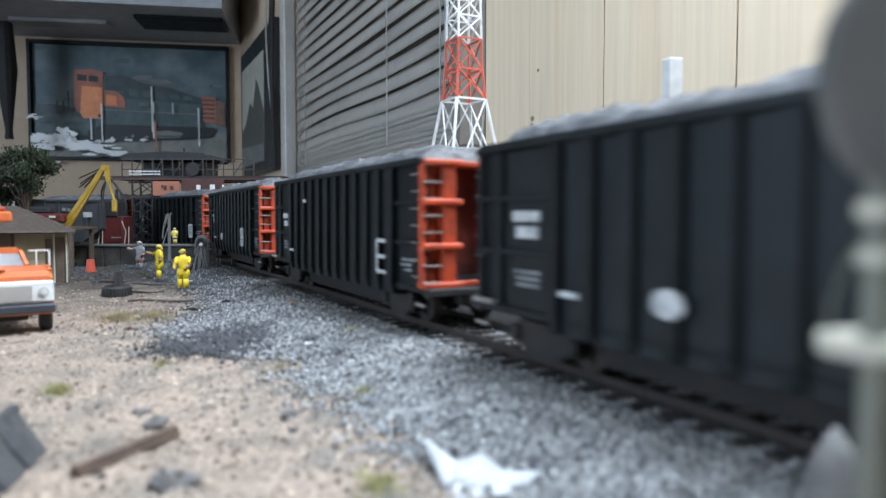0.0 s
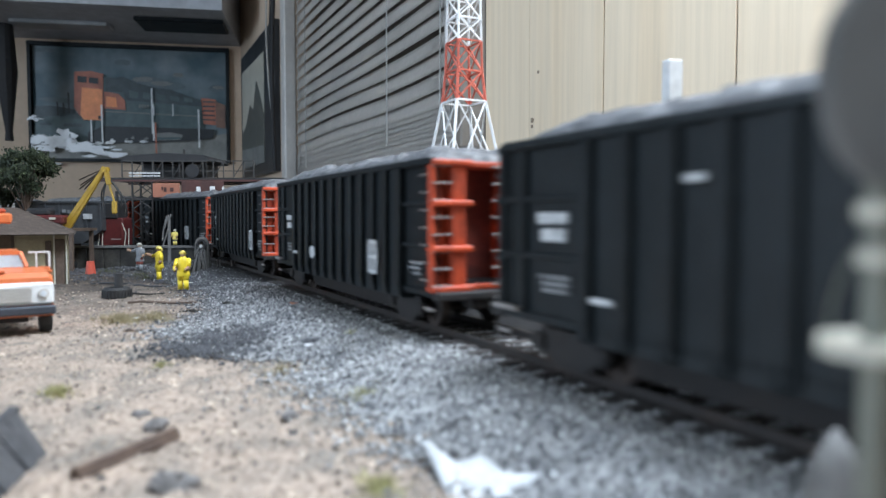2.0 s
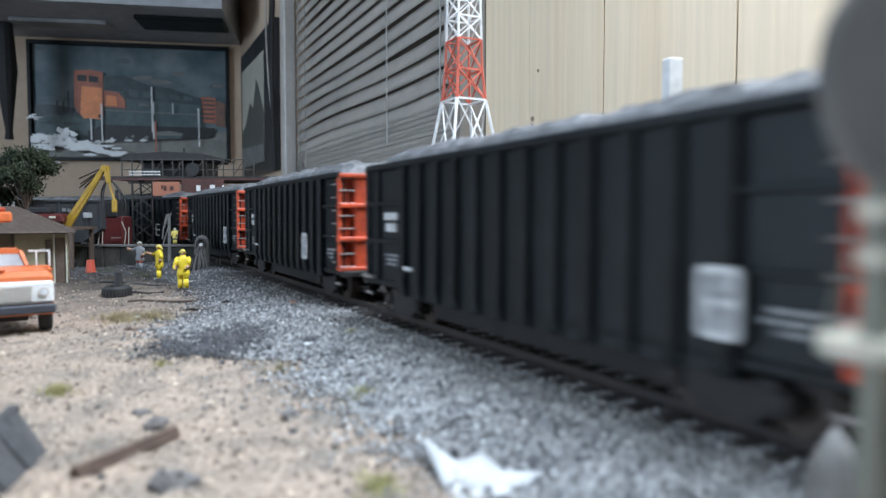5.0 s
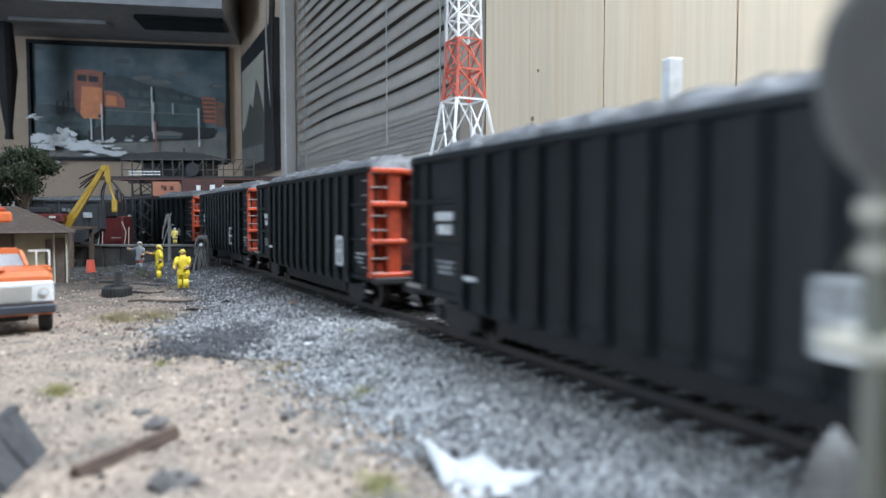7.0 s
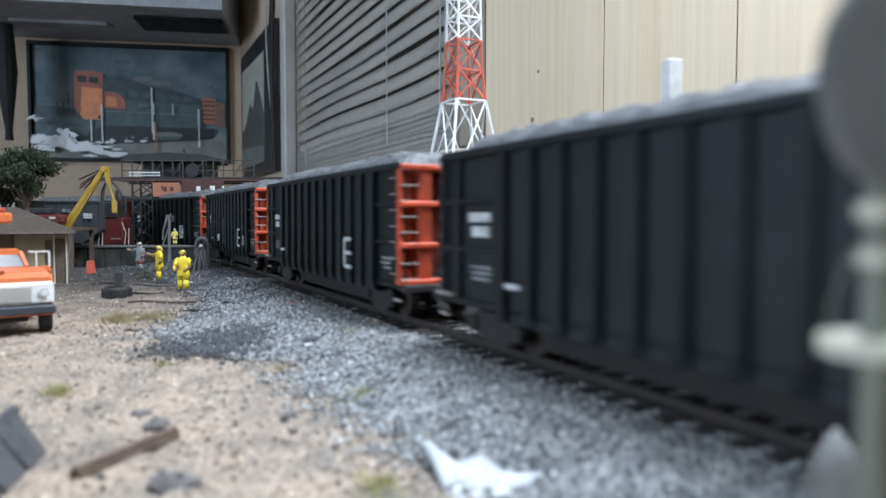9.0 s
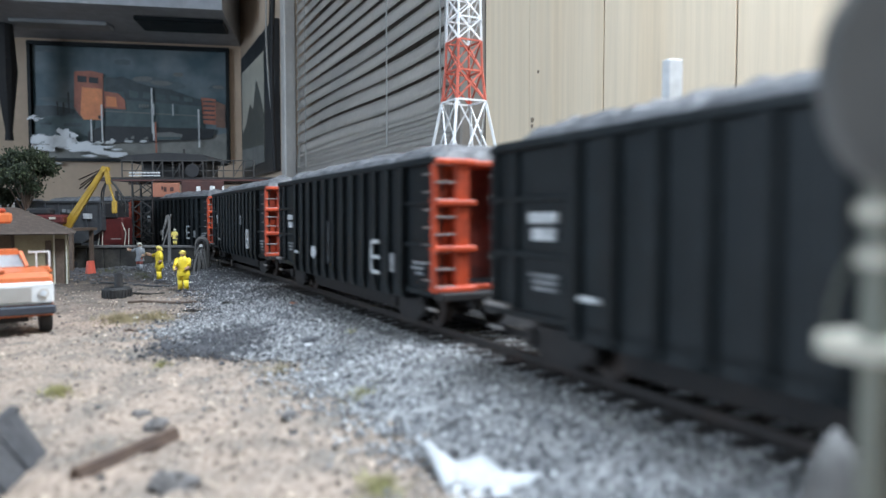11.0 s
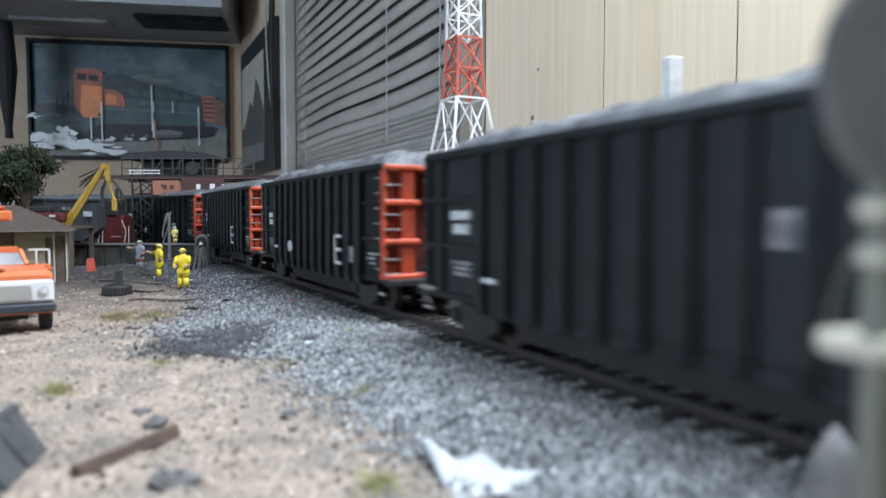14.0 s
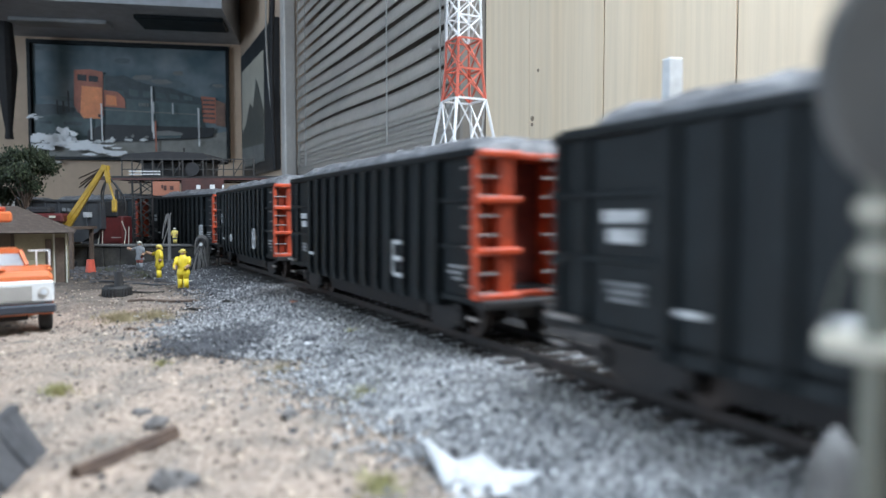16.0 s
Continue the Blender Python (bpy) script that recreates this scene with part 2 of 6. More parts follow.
M_OLDWOOD = material("old_plank", (0.045, 0.046, 0.05), 0.8, 0, 600, 0.35, 0, (0.08, 0.08, 0.083), 120, 0.7)
M_STRAW = material("dry_grass", (0.34, 0.29, 0.17), 0.8, 0, 600, 0.25, 0, (0.25, 0.21, 0.12), 120, 0.5)
M_MOSS = material("moss_green", (0.36, 0.34, 0.15), 0.8, 0, 600, 0.25, 0, (0.30, 0.28, 0.13), 120, 0.5)
M_WEED = material("weed_dark", (0.07, 0.08, 0.04), 0.8, 0, 600, 0.3, 0, (0.11, 0.1, 0.06), 120, 0.5)
M_SCRAPE = material("scrape", (0.05, 0.055, 0.06), 0.7, 0, 900, 0.5, 0, (0.03, 0.03, 0.03), 300, 0.8)
M_LIGHTWALL = material("pale_wall", (0.62, 0.62, 0.60), 0.85, 0, 40, 0.06, 0.0004, (0.55, 0.55, 0.53), 3, 0.5, spec=0.2)
M_SOIL = material("soil_brown", (0.20, 0.16, 0.13), 0.95, 0, 900, 0.4, 0, (0.12, 0.10, 0.085), 150, 0.7, island=0.45)
M_DARKSHEET = material("cinder_ground", (0.022, 0.022, 0.023), 0.95, 0, 900, 0.5, 0.0006, (0.04, 0.038, 0.037), 120, 0.7, spec=0.1)
M_CLOD = material("soil_clod", (0.17, 0.16, 0.155), 0.95, 0, 900, 0.4, 0.0004, (0.11, 0.105, 0.10), 250, 0.7)
M_WHEEL = material("wheel_steel", (0.045, 0.04, 0.038), 0.5, 0.5, 500, 0.3, 0, (0.07, 0.05, 0.04), 120, 0.6)


# ---- mesh helpers ----
def finish(name, bm, mat, parent=None, label="", smooth=False):
    me = bpy.data.meshes.new(name)
    bm.to_mesh(me)
    bm.free()
    if smooth:
        for p in me.polygons:
            p.use_smooth = True
    me.materials.append(mat)
    ob = new(name, me)
    if parent:
        ob.parent = parent
    if label:
        tagged(ob, label)
    return ob


def part(name, bm, mat, parent, label="", smooth=False):
    return finish(name, bm, mat, parent, label, smooth)


def share(name, like, parent, m):
    """One more object on the mesh of a piece."""
    ob = new(name, like.data)
    ob.parent = parent
    ob.matrix_basis = m
    return ob


def thing(name, label, category, m=None, group="", kind=""):
    ob = new(name)
    ob.empty_display_size = 0.01
    if m is not None:
        ob.matrix_basis = m
    return tagged(ob, label, category, group, kind)


def box(bm, c, s, m=None, bevel=0.0):
    vs = bmesh.ops.create_cube(bm, size=1.0)["verts"]
    for v in vs:
        v.co = Vector((v.co.x * s[0] + c[0], v.co.y * s[1] + c[1], v.co.z * s[2] + c[2]))
    if bevel:
        edges = list({e for v in vs for e in v.link_edges})
        vs = list({v for f in bmesh.ops.bevel(bm, geom=edges, offset=bevel, segments=1, affect="EDGES")["faces"] for v in f.verts} | {v for v in vs if v.is_valid})
    if m is not None:
        for v in vs:
            v.co = m @ v.co
    return bm


def tube(bm, p, q, r, r2=None, n=8, caps=True):
    p, q = Vector(p), Vector(q)
    way = q - p
    turn = way.to_track_quat("Z", "Y").to_matrix().to_4x4()
    bmesh.ops.create_cone(bm, cap_ends=caps, segments=n, radius1=r, radius2=r if r2 is None else r2, depth=way.length,
                          matrix=Matrix.Translation((p + q) / 2) @ turn)
    return bm


def ball(bm, c, r, sub=2, s=(1, 1, 1)):
    bmesh.ops.create_icosphere(bm, subdivisions=sub, radius=r, matrix=Matrix.Translation(c) @ Matrix.Diagonal((*s, 1)))
    return bm


def bar(bm, p, q, w, h):
    """A square beam from p to q."""
    p, q = Vector(p), Vector(q)
    way = q - p
    m = Matrix.Translation((p + q) / 2) @ way.to_track_quat("Z", "Y").to_matrix().to_4x4()
    return box(bm, (0, 0, 0), (w, h, way.length), m)


def cord(bm, pts, r, n=6):
    """A round cord swept through the points, closed at both ends."""
    prev = None
    for i, p in enumerate(pts):
        p = Vector(p)
        way = (Vector(pts[min(i + 1, len(pts) - 1)]) - Vector(pts[max(i - 1, 0)])).normalized()
        side = way.cross(Vector((0.31, 0.94, 0.12))).normalized()
        up = way.cross(side)
        ring = [bm.verts.new(p + r * (math.cos(2 * math.pi * k / n) * side + math.sin(2 * math.pi * k / n) * up)) for k in range(n)]
        if prev:
            for k in range(n):
                bm.faces.new((prev[k], prev[(k + 1) % n], ring[(k + 1) % n], ring[k]))
        else:
            bm.faces.new(ring[::-1])
        prev = ring
    bm.faces.new(prev)
    bmesh.ops.recalc_face_normals(bm, faces=bm.faces)
    return bm


def profile(bm, pts, depth, m):
    """An outline in x, z pushed from y = 0 to depth."""
    a = [bm.verts.new(m @ Vector((x, 0, z))) for x, z in pts]
    b = [bm.verts.new(m @ Vector((x, depth, z))) for x, z in pts]
    bm.faces.new(a)
    bm.faces.new(b[::-1])
    for i in range(len(a)):
        j = (i + 1) % len(a)
        bm.faces.new((a[j], a[i], b[i], b[j]))
    bmesh.ops.recalc_face_normals(bm, faces=bm.faces)
    return bm


B = bmesh.new


def fbm(x, y, z=0.0, octaves=4):
    return noise.fractal(Vector((x, y, z)), 0.6, 2.1, octaves)


# ---- the track's line ----
HALF = 0.018  # half the width of a coal car
LEAN = math.atan(0.52)
BEND_R, BEND_Y = 0.62, 0.45
START = Vector((0.087 - 0.52 * BEND_Y, BEND_Y)) + HALF * Vector((math.cos(LEAN), math.sin(LEAN)))
RAIL = 0.0087


def track(s):
    """Place and heading (turn from +y to the left) on the track's middle; s grows towards the camera."""
    if s >= 0:
        return START + s * Vector((math.sin(LEAN), -math.cos(LEAN))), LEAN
    c = START - BEND_R * Vector((math.cos(LEAN), math.sin(LEAN)))
    a = LEAN - s / BEND_R
    stop = radians(95)
    if a > stop:
        over = (a - stop) * BEND_R
        return c + BEND_R * Vector((math.cos(stop), math.sin(stop))) + over * Vector((-math.sin(stop), math.cos(stop))), stop
    return c + BEND_R * Vector((math.cos(a), math.sin(a))), a


def beside(s, off, z=0.0):
    p, a = track(s)
    return Vector((p.x + off * math.cos(a), p.y + off * math.sin(a), z))


# ---- ground ----
def off_track(x, y):
    """How far left of the track's middle a place lies (negative: left), for the straight and the bend."""
    dx, dy = x - START.x, y - START.y
    if -dx * math.sin(LEAN) + dy * math.cos(LEAN) <= 0:
        return dx * math.cos(LEAN) + dy * math.sin(LEAN)
    c = START - BEND_R * Vector((math.cos(LEAN), math.sin(LEAN)))
    r = math.hypot(x - c.x, y - c.y)
    return min(max(r - BEND_R, -0.5), 0.5) if x > c.x else y - (c.y + BEND_R)


def gravel_edge(y):
    """Distance left of the track's middle where the gravel ends."""
    return 0.045 + 0.026 * math.exp(-((y - 0.225) / 0.05) ** 2) + 0.012 * fbm(y * 30, 1.7) + 0.02 * max(0.0, y - 0.3) / 0.3


def height(x, y):
    o = off_track(x, y)
    e = gravel_edge(y)
    left = -o
    bed = 0.0056
    if o > -0.024:
        z = bed if o < 0.03 else max(0.0, bed - (o - 0.03) * 0.4)
    else:
        t = min(max((left - 0.024) / max(e - 0.024, 0.01), 0), 1)
        z = bed * (1 - t * t * (3 - 2 * t)) if left < e else 0.0
    if 0.02 < y < 0.9 and -0.6 < x < 0.4:
        rough = 0.0011 * fbm(x * 60, y * 60) + 0.0005 * fbm(x * 300, y * 300, 3.0)
        z += rough * (0.35 if o > -0.026 else 1.0)
    return z


def side_x(y):
    return 0.42 - 0.475 * y


def build_ground():
    ys = [-2.4, -1.6, -1.0, -0.6, -0.3, -0.1, 0.0] + list(np.arange(0.03, 0.3, 0.0016)) + list(np.arange(0.3, 0.75, 0.004)) + [0.8, 0.9, 1.0, 1.2, 1.5, 1.9, 2.3]
    n = 260
    verts, faces = [], []
    for y in ys:
        lo, hi = -2.6, side_x(y) + 0.02
        near = min(max(0.7 * max(y, 0.05) + 0.02, 0.1), 0.7)
        for i in range(n):
            f = i / (n - 1)
            if f < 0.04:
                x = lo + (-near - lo) * f / 0.04
            elif f > 0.96:
                top = min(near, hi - 0.01)
                x = top + (hi - top) * (f - 0.96) / 0.04
            else:
                top = min(near, hi - 0.01)
                x = -near + (top + near) * (f - 0.04) / 0.92
            verts.append((x, y, height(x, y)))
    for j in range(len(ys) - 1):
        for i in range(n - 1):
            a = j * n + i
            faces.append((a, a + 1, a + n + 1, a + n))
    me = bpy.data.meshes.new("ground")
    me.from_pydata(verts, [], faces)
    for p in me.polygons:
        p.use_smooth = True
    me.materials.append(M_DIRT)
    return tagged(new("ground", me), "pale tan sandy model yard ground with grit and stains", "ground", kind="structure")


def stones(name, label, places, mat):
    """Many small rough stones in one mesh: places are (x, y, z, size)."""
    base = [Vector(v) for v in ((1, 0, 0), (-1, 0, 0), (0, 1, 0), (0, -1, 0), (0, 0, 1), (0, 0, -1))]
    tri = ((0, 2, 4), (2, 1, 4), (1, 3, 4), (3, 0, 4), (2, 0, 5), (1, 2, 5), (3, 1, 5), (0, 3, 5))
    rng = np.random.default_rng(7)
    n = len(places)
    pl = np.array(places)
    b = np.array([tuple(v) for v in base])
    jit = rng.uniform(0.55, 1.15, (n, 6, 3))
    pts = b[None] * jit + rng.uniform(-0.25, 0.25, (n, 6, 3))
    ang = rng.uniform(0, 6.28, n)
    c, s = np.cos(ang)[:, None], np.sin(ang)[:, None]
    x, y = pts[:, :, 0] * c - pts[:, :, 1] * s, pts[:, :, 0] * s + pts[:, :, 1] * c
    pts = np.stack([x, y, pts[:, :, 2] * 0.75], 2) * pl[:, 3][:, None, None] + pl[:, None, :3]
    f = (np.array(tri)[None] + 6 * np.arange(n)[:, None, None]).reshape(-1, 3)
    me = bpy.data.meshes.new(name)
    me.from_pydata(pts.reshape(-1, 3).tolist(), [], f.tolist())
    me.materials.append(mat)
    return tagged(new(name, me), label, "gravel", kind="stuff")


def build_bed(name="ballast_bed", mat=None, label="grey crushed stone bed under the railway track", wide=None):
    """The sheet of small stone under the track, ragged at its edge, or a plain strip beyond it."""
    mat = mat or M_BED
    bm = B()
    prev = None
    s = -0.55
    while s < 1.3:
        row = []
        for i in range(25):
            f = i / 24
            q = beside(s, 0)
            e = gravel_edge(q.y - 0.022)
            o = -(e - 0.002) + (e + 0.025) * f if wide is None else wide[0] + (wide[1] - wide[0]) * f
            p = beside(s, o)
            row.append(bm.verts.new((p.x, p.y, height(p.x, p.y) + (0.0 if wide is None else 0.0007) + (0.0006 if 0 < i < 24 else -0.0010))))
        if prev:
            for i in range(24):
                bm.faces.new((prev[i], row[i], row[i + 1], prev[i + 1]))
        prev = row
        s += 0.003
    bmesh.ops.recalc_face_normals(bm, faces=bm.faces)
    tagged(finish(name, bm, mat, smooth=True), label, "ballast", kind="structure")


def build_gravel():
    rng = random.Random(3)
    grey, dark, tan, brown = [], [], [], []
    while len(grey) < 92000:
        # denser near the camera, where single stones show
        y = 0.05 + 0.75 * rng.random() ** 1.9
        o = 0.0085 - rng.random() * 0.1085
        s = (START.y - y) / math.cos(LEAN)
        if y < BEND_Y:
            x = 0.087 + HALF / math.cos(LEAN) - 0.52 * y + o / math.cos(LEAN)
        else:
            p = beside(-(y - BEND_Y) * 1.25, o)
            x, y = p.x, p.y
        if abs(x) > 0.7 * y + 0.02:
            continue
        e = gravel_edge(y)
        left = -off_track(x, y)
        keep = 1.0 if left < e - 0.004 else math.exp(-(left - e + 0.004) / 0.004)
        if rng.random() > keep or (abs(left) < 0.0145 and rng.random() < 0.45) or abs(abs(left) - 0.00825) < 0.0016:
            continue
        size = rng.uniform(0.00024, 0.00058) * (1.0 + 0.5 * (rng.random() ** 6))
        (dark if rng.random() < 0.18 + 0.70 * min(max((y - 0.20) / 0.18, 0), 1) else grey).append((x, y, height(x, y) + 0.0006 + size * 0.25, size))
    # a spill of dark coal at the edge of the gravel
    for _ in range(2000):
        x, y = rng.gauss(-0.0675, 0.0085), rng.gauss(0.203, 0.0095)
        dark.append((x, y, height(x, y) + 0.0010, rng.uniform(0.0004, 0.0009)))
    # dark soil at the back of the yard
    for _ in range(9000):
        x, y = rng.uniform(-0.36, -0.13), 0.40 + 0.17 * rng.random() ** 0.6
        if rng.random() < min(1.0, (y - 0.395) / 0.05):
            dark.append((x, y, height(x, y), rng.uniform(0.0006, 0.0016)))
    for _ in range(26000):
        y = 0.06 + 0.5 * rng.random() ** 1.6
        x = rng.uniform(-0.68 * y - 0.01, 0.1)
        if -off_track(x, y) < gravel_edge(y) - 0.004:
            continue
        size = rng.uniform(0.0002, 0.00055) * (1 + 1.5 * rng.random() ** 7)
        (tan if rng.random() < 0.5 and y < 0.36 else brown if rng.random() < 0.88 else dark).append((x, y, height(x, y) + size * 0.1, size))
    white = []
    while len(white) < 420:
        y = 0.07 + 0.45 * rng.random() ** 1.5
        x = rng.uniform(-0.6 * y, 0.08)
        left = -off_track(x, y)
        if 0.016 < left < gravel_edge(y) + 0.012 * rng.random() and y < BEND_Y:
            white.append((x, y, height(x, y) + 0.0012, rng.uniform(0.00022, 0.00050)))
    stones("white_grit", "white specks of stone scattered over grey ballast", white, M_WHITE)
    stones("ballast_gravel", "grey crushed stone ballast sloping up to the track", grey, M_STONE)
    stones("coal_grit", "dark grey coal grit spilt on the yard ground", dark, M_COALGRIT)
    stones("brown_grit", "brown soil crumbs scattered over sandy ground", brown, M_SOIL)
    stones("sandy_grit", "pale tan grit scattered over sandy ground", tan, M_GRIT)


def build_track():
    road = thing("railway_track", "dark steel rails on weathered timber ties in grey ballast", "railway track")
    for off in (-0.00825, 0.00825):
        bm = B()
        prev = None
        s = -1.8
        while s < 2.6:
            ring = [bm.verts.new(beside(s, off + w, z)) for w, z in
                    ((-0.0012, 0.0066), (-0.0004, 0.0072), (-0.0005, RAIL), (0.0005, RAIL), (0.0004, 0.0072), (0.0012, 0.0066))]
            if prev:
                for i in range(6):
                    bm.faces.new((prev[i], prev[(i + 1) % 6], ring[(i + 1) % 6], ring[i]))
            prev = ring
            s += 0.02
        part("rail", bm, M_STEEL, road)
    first = None
    for i in range(300):
        s = -1.0 + i * 0.0068
        p, a = track(s)
        m = pose(p.x, p.y, 0.0059, 0, 0, math.degrees(a) + (i * 37 % 7 - 3) * 0.5)
        if first is None:
            first = part("tie", box(B(), (0, 0, 0), (0.030, 0.0027, 0.0022), None, 0.0002), M_TIE, road)
            first.matrix_basis = m
        else:
            share("tie", first, road, m)


# ---- coal cars ----
PITCH, BODY, TOP, SILL = 0.186, 0.160, 0.0537, 0.0198
SHELL_LOW = 0.0165
WHEEL_R = 0.0053


def build_car():
    """A coal car, its middle at the origin on the rails' line (z from the ground), its front towards +y."""
    car = thing("coal_car", "black ribbed coal gondola with orange end, heaped with coal", "railway wagon", group="coal train")
    L, R, W = BODY / 2, BODY / 2 - 0.0035, HALF  # its front and rear ends, half its width
    # the tub: an open shell, deeper between the trucks
    lo, hi = -L + 0.031, L - 0.0185
    m0, ml = (lo + hi) / 2, hi - lo
    for sx in (-1, 1):
        part("side_sheet", box(B(), (sx * (W - 0.0016), m0, (TOP + SHELL_LOW) / 2), (0.0012, ml, TOP - SHELL_LOW)), M_BLACK, car)
        part("end_sheet", box(B(), (sx * (W - 0.0023), (hi + L - 0.001) / 2, (TOP + SILL) / 2), (0.0012, L - hi, TOP - SILL)), M_BLACK, car)
        part("end_sheet", box(B(), (sx * (W - 0.0023), (lo - R + 0.001) / 2, (TOP + SILL) / 2), (0.0012, lo + R, TOP - SILL)), M_BLACK, car)
    bm = B()
    profile(bm, [(-W + 0.0050, SHELL_LOW + 0.002), (-W + 0.0070, 0.0112), (W - 0.0070, 0.0112), (W - 0.0050, SHELL_LOW + 0.002)], ml - 0.016, Matrix.Translation((0, lo + 0.008, 0)))
    part("tub_belly", bm, M_UNDER, car)
    part("tub_floor", box(B(), (0, m0, SHELL_LOW + 0.0006), (2 * W - 0.004, ml, 0.0012)), M_BLACK, car)
    part("end_floor", box(B(), (0, 0.003, SILL + 0.0014), (2 * W - 0.006, BODY - 0.012, 0.0014)), M_BLACK, car)
    # side posts with rounded feet
    first = None
    for sx in (-1, 1):
        for i in range(12):
            y = lo + 0.0015 + i * (ml - 0.003) / 11
            if first is None:
                bm = B()
                pts = [(-0.0008, TOP - 0.0012), (-0.0008, SHELL_LOW + 0.003), (0.0, SHELL_LOW), (0.0012, SHELL_LOW + 0.0006),
                       (0.0020, SHELL_LOW + 0.004), (0.0018, TOP - 0.0012)]
                profile(bm, pts, 0.0034, Matrix.Translation((0, -0.0017, 0)))
                bmesh.ops.bevel(bm, geom=bm.edges[:], offset=0.0003, segments=1, affect="EDGES")
                first = part("side_post", bm, M_BLACK, car)
                first.matrix_basis = pose(sx * (W - 0.0012), y, 0, 0, 0, 180 if sx < 0 else 0)
            else:
                share("side_post", first, car, pose(sx * (W - 0.0012), y, 0, 0, 0, 180 if sx < 0 else 0))
    for sx in (-1, 1):
        part("top_rail", box(B(), (sx * (W - 0.0009), 0.003, TOP - 0.0004), (0.0026, BODY - 0.006, 0.0018), None, 0.0003), M_BLACK, car)
        part("side_sill", box(B(), (sx * (W - 0.0018), 0.003, SILL - 0.0006), (0.0016, BODY - 0.004, 0.0018), None, 0.0003), M_BLACK, car)
        for a, b in ((hi, L - 0.001), (-R + 0.0095, lo), (-R + 0.001, -R + 0.0085)):
            for z in (0.0315, 0.0425):
                part("side_brace", box(B(), (sx * (W - 0.0012), (a + b) / 2, z), (0.0012, b - a, 0.0011), None, 0.0002), M_BLACK, car)
        for y in (L - 0.0008, -R + 0.0012, -R + 0.0090):
            part("corner_post", box(B(), (sx * (W - 0.0012), y, (TOP + SILL) / 2), (0.0016, 0.0016, TOP - SILL), None, 0.0003), M_ORANGE if y > 0 else M_BLACK, car)
    # ends: orange at the front, black at the back; a broad post between two ladder bays, the inner one deep
    for sy, at, mat, word in ((1, L, M_ORANGE, "bright orange painted post"), (-1, R, M_BLACK, "black painted end")):
        mid, tall = (TOP + SILL) / 2, TOP - SILL
        # maroon stands for the orange end in the shade of its deep bay
        end = part("end_panel", box(B(), (0, sy * (at - 0.0125), mid), (2 * W - 0.0052, 0.0012, tall)), M_ORANGE_SHADED if sy > 0 else mat, car, "recessed orange end sheet, its shade painted maroon" if sy > 0 else word)
        for sx in (-1, 1):
            part("bay_sheet", box(B(), (sx * 0.0142, sy * (at - 0.0034), mid), (0.0052, 0.0010, tall - 0.001), None, 0.0002), mat, end)
            part("end_post", box(B(), (sx * 0.0094, sy * (at - 0.0060), mid), (0.0046, 0.0122, tall - 0.001), None, 0.0007), mat, end, word if sy > 0 else "")
            for z in (SILL + 0.0006, 0.0308, 0.0425, TOP - 0.0008):
                part("end_rib", box(B(), (sx * 0.0115, sy * (at - 0.0012), z), (0.0118, 0.0044, 0.0017), None, 0.0004), mat, end)
        for z in (SILL + 0.0006, TOP - 0.0008):
            part("end_beam", box(B(), (0, sy * (at - 0.0075), z), (0.0140, 0.0100, 0.0017), None, 0.0004), mat, end)
        for x in (-0.0146, 0.0146, -0.0030):
            for i in range(8):
                z = SILL + 0.0015 + i * 0.0044
                part("grab_iron", tube(B(), (x - 0.0028, sy * (at + 0.0004), z), (x + 0.0028, sy * (at + 0.0004), z), 0.00026, n=6), M_GRAB, end)
        part("end_sill", box(B(), (0, sy * (at + 0.0012), SILL - 0.0010), (2 * W - 0.002, 0.0050, 0.0020), None, 0.0003), M_UNDER, car)
        part("coupler", box(B(), (0, sy * (at + (0.0080 if sy > 0 else 0.0110)), 0.0172), (0.0036, 0.0120 if sy > 0 else 0.0180, 0.0032), None, 0.0006), M_UNDER, car)
        for x in (-W + 0.001, W - 0.001):
            part("step", box(B(), (x, sy * (at - 0.002), SILL - 0.0045), (0.0008, 0.0050, 0.0007)), M_GRAB, car)
    for sx in (-1, 1):
        for i in range(7):
            z = SILL + 0.003 + i * 0.0045
            part("grab_iron", tube(B(), (sx * (W + 0.0002), L - 0.0052, z), (sx * (W + 0.0002), L - 0.0008, z), 0.0002, n=6), M_GRAB, car)
    # pale strips added for the light that catches the rear sill
    for sx in (-1, 1):
        part("footboard", box(B(), (sx * (W + 0.0002), -R + 0.0046, SILL + 0.0008), (0.0018, 0.0086, 0.0009), None, 0.0002), M_GRAB, car, "pale strip added for the lit sill")
    part("centre_sill", box(B(), (0, 0, 0.0160), (0.006, BODY - 0.01, 0.004), None, 0.0004), M_UNDER, car)
    # trucks
    for sy in (-1, 1):
        y0 = sy * (L - 0.0235)
        truck = part("truck", box(B(), (0, y0, 0.0135), (0.022, 0.0042, 0.0030), None, 0.0005), M_UNDER, car)
        for sx in (-1, 1):
            bm = B()
            pts = [(-0.0105, 0.0125), (-0.0085, 0.0155), (0.0085, 0.0155), (0.0105, 0.0125), (0.0105, 0.0105), (0.0075, 0.0105),
                   (0.0045, 0.0085), (-0.0045, 0.0085), (-0.0075, 0.0105), (-0.0105, 0.0105)]
            profile(bm, [(x, z + 0.003) for x, z in pts], 0.0016, Matrix.Translation((sx * 0.0128 + 0.0008, y0, -0.0016)) @ pose(0, 0, 0, 0, 0, 90))
            part("side_frame", bm, M_UNDER, truck)
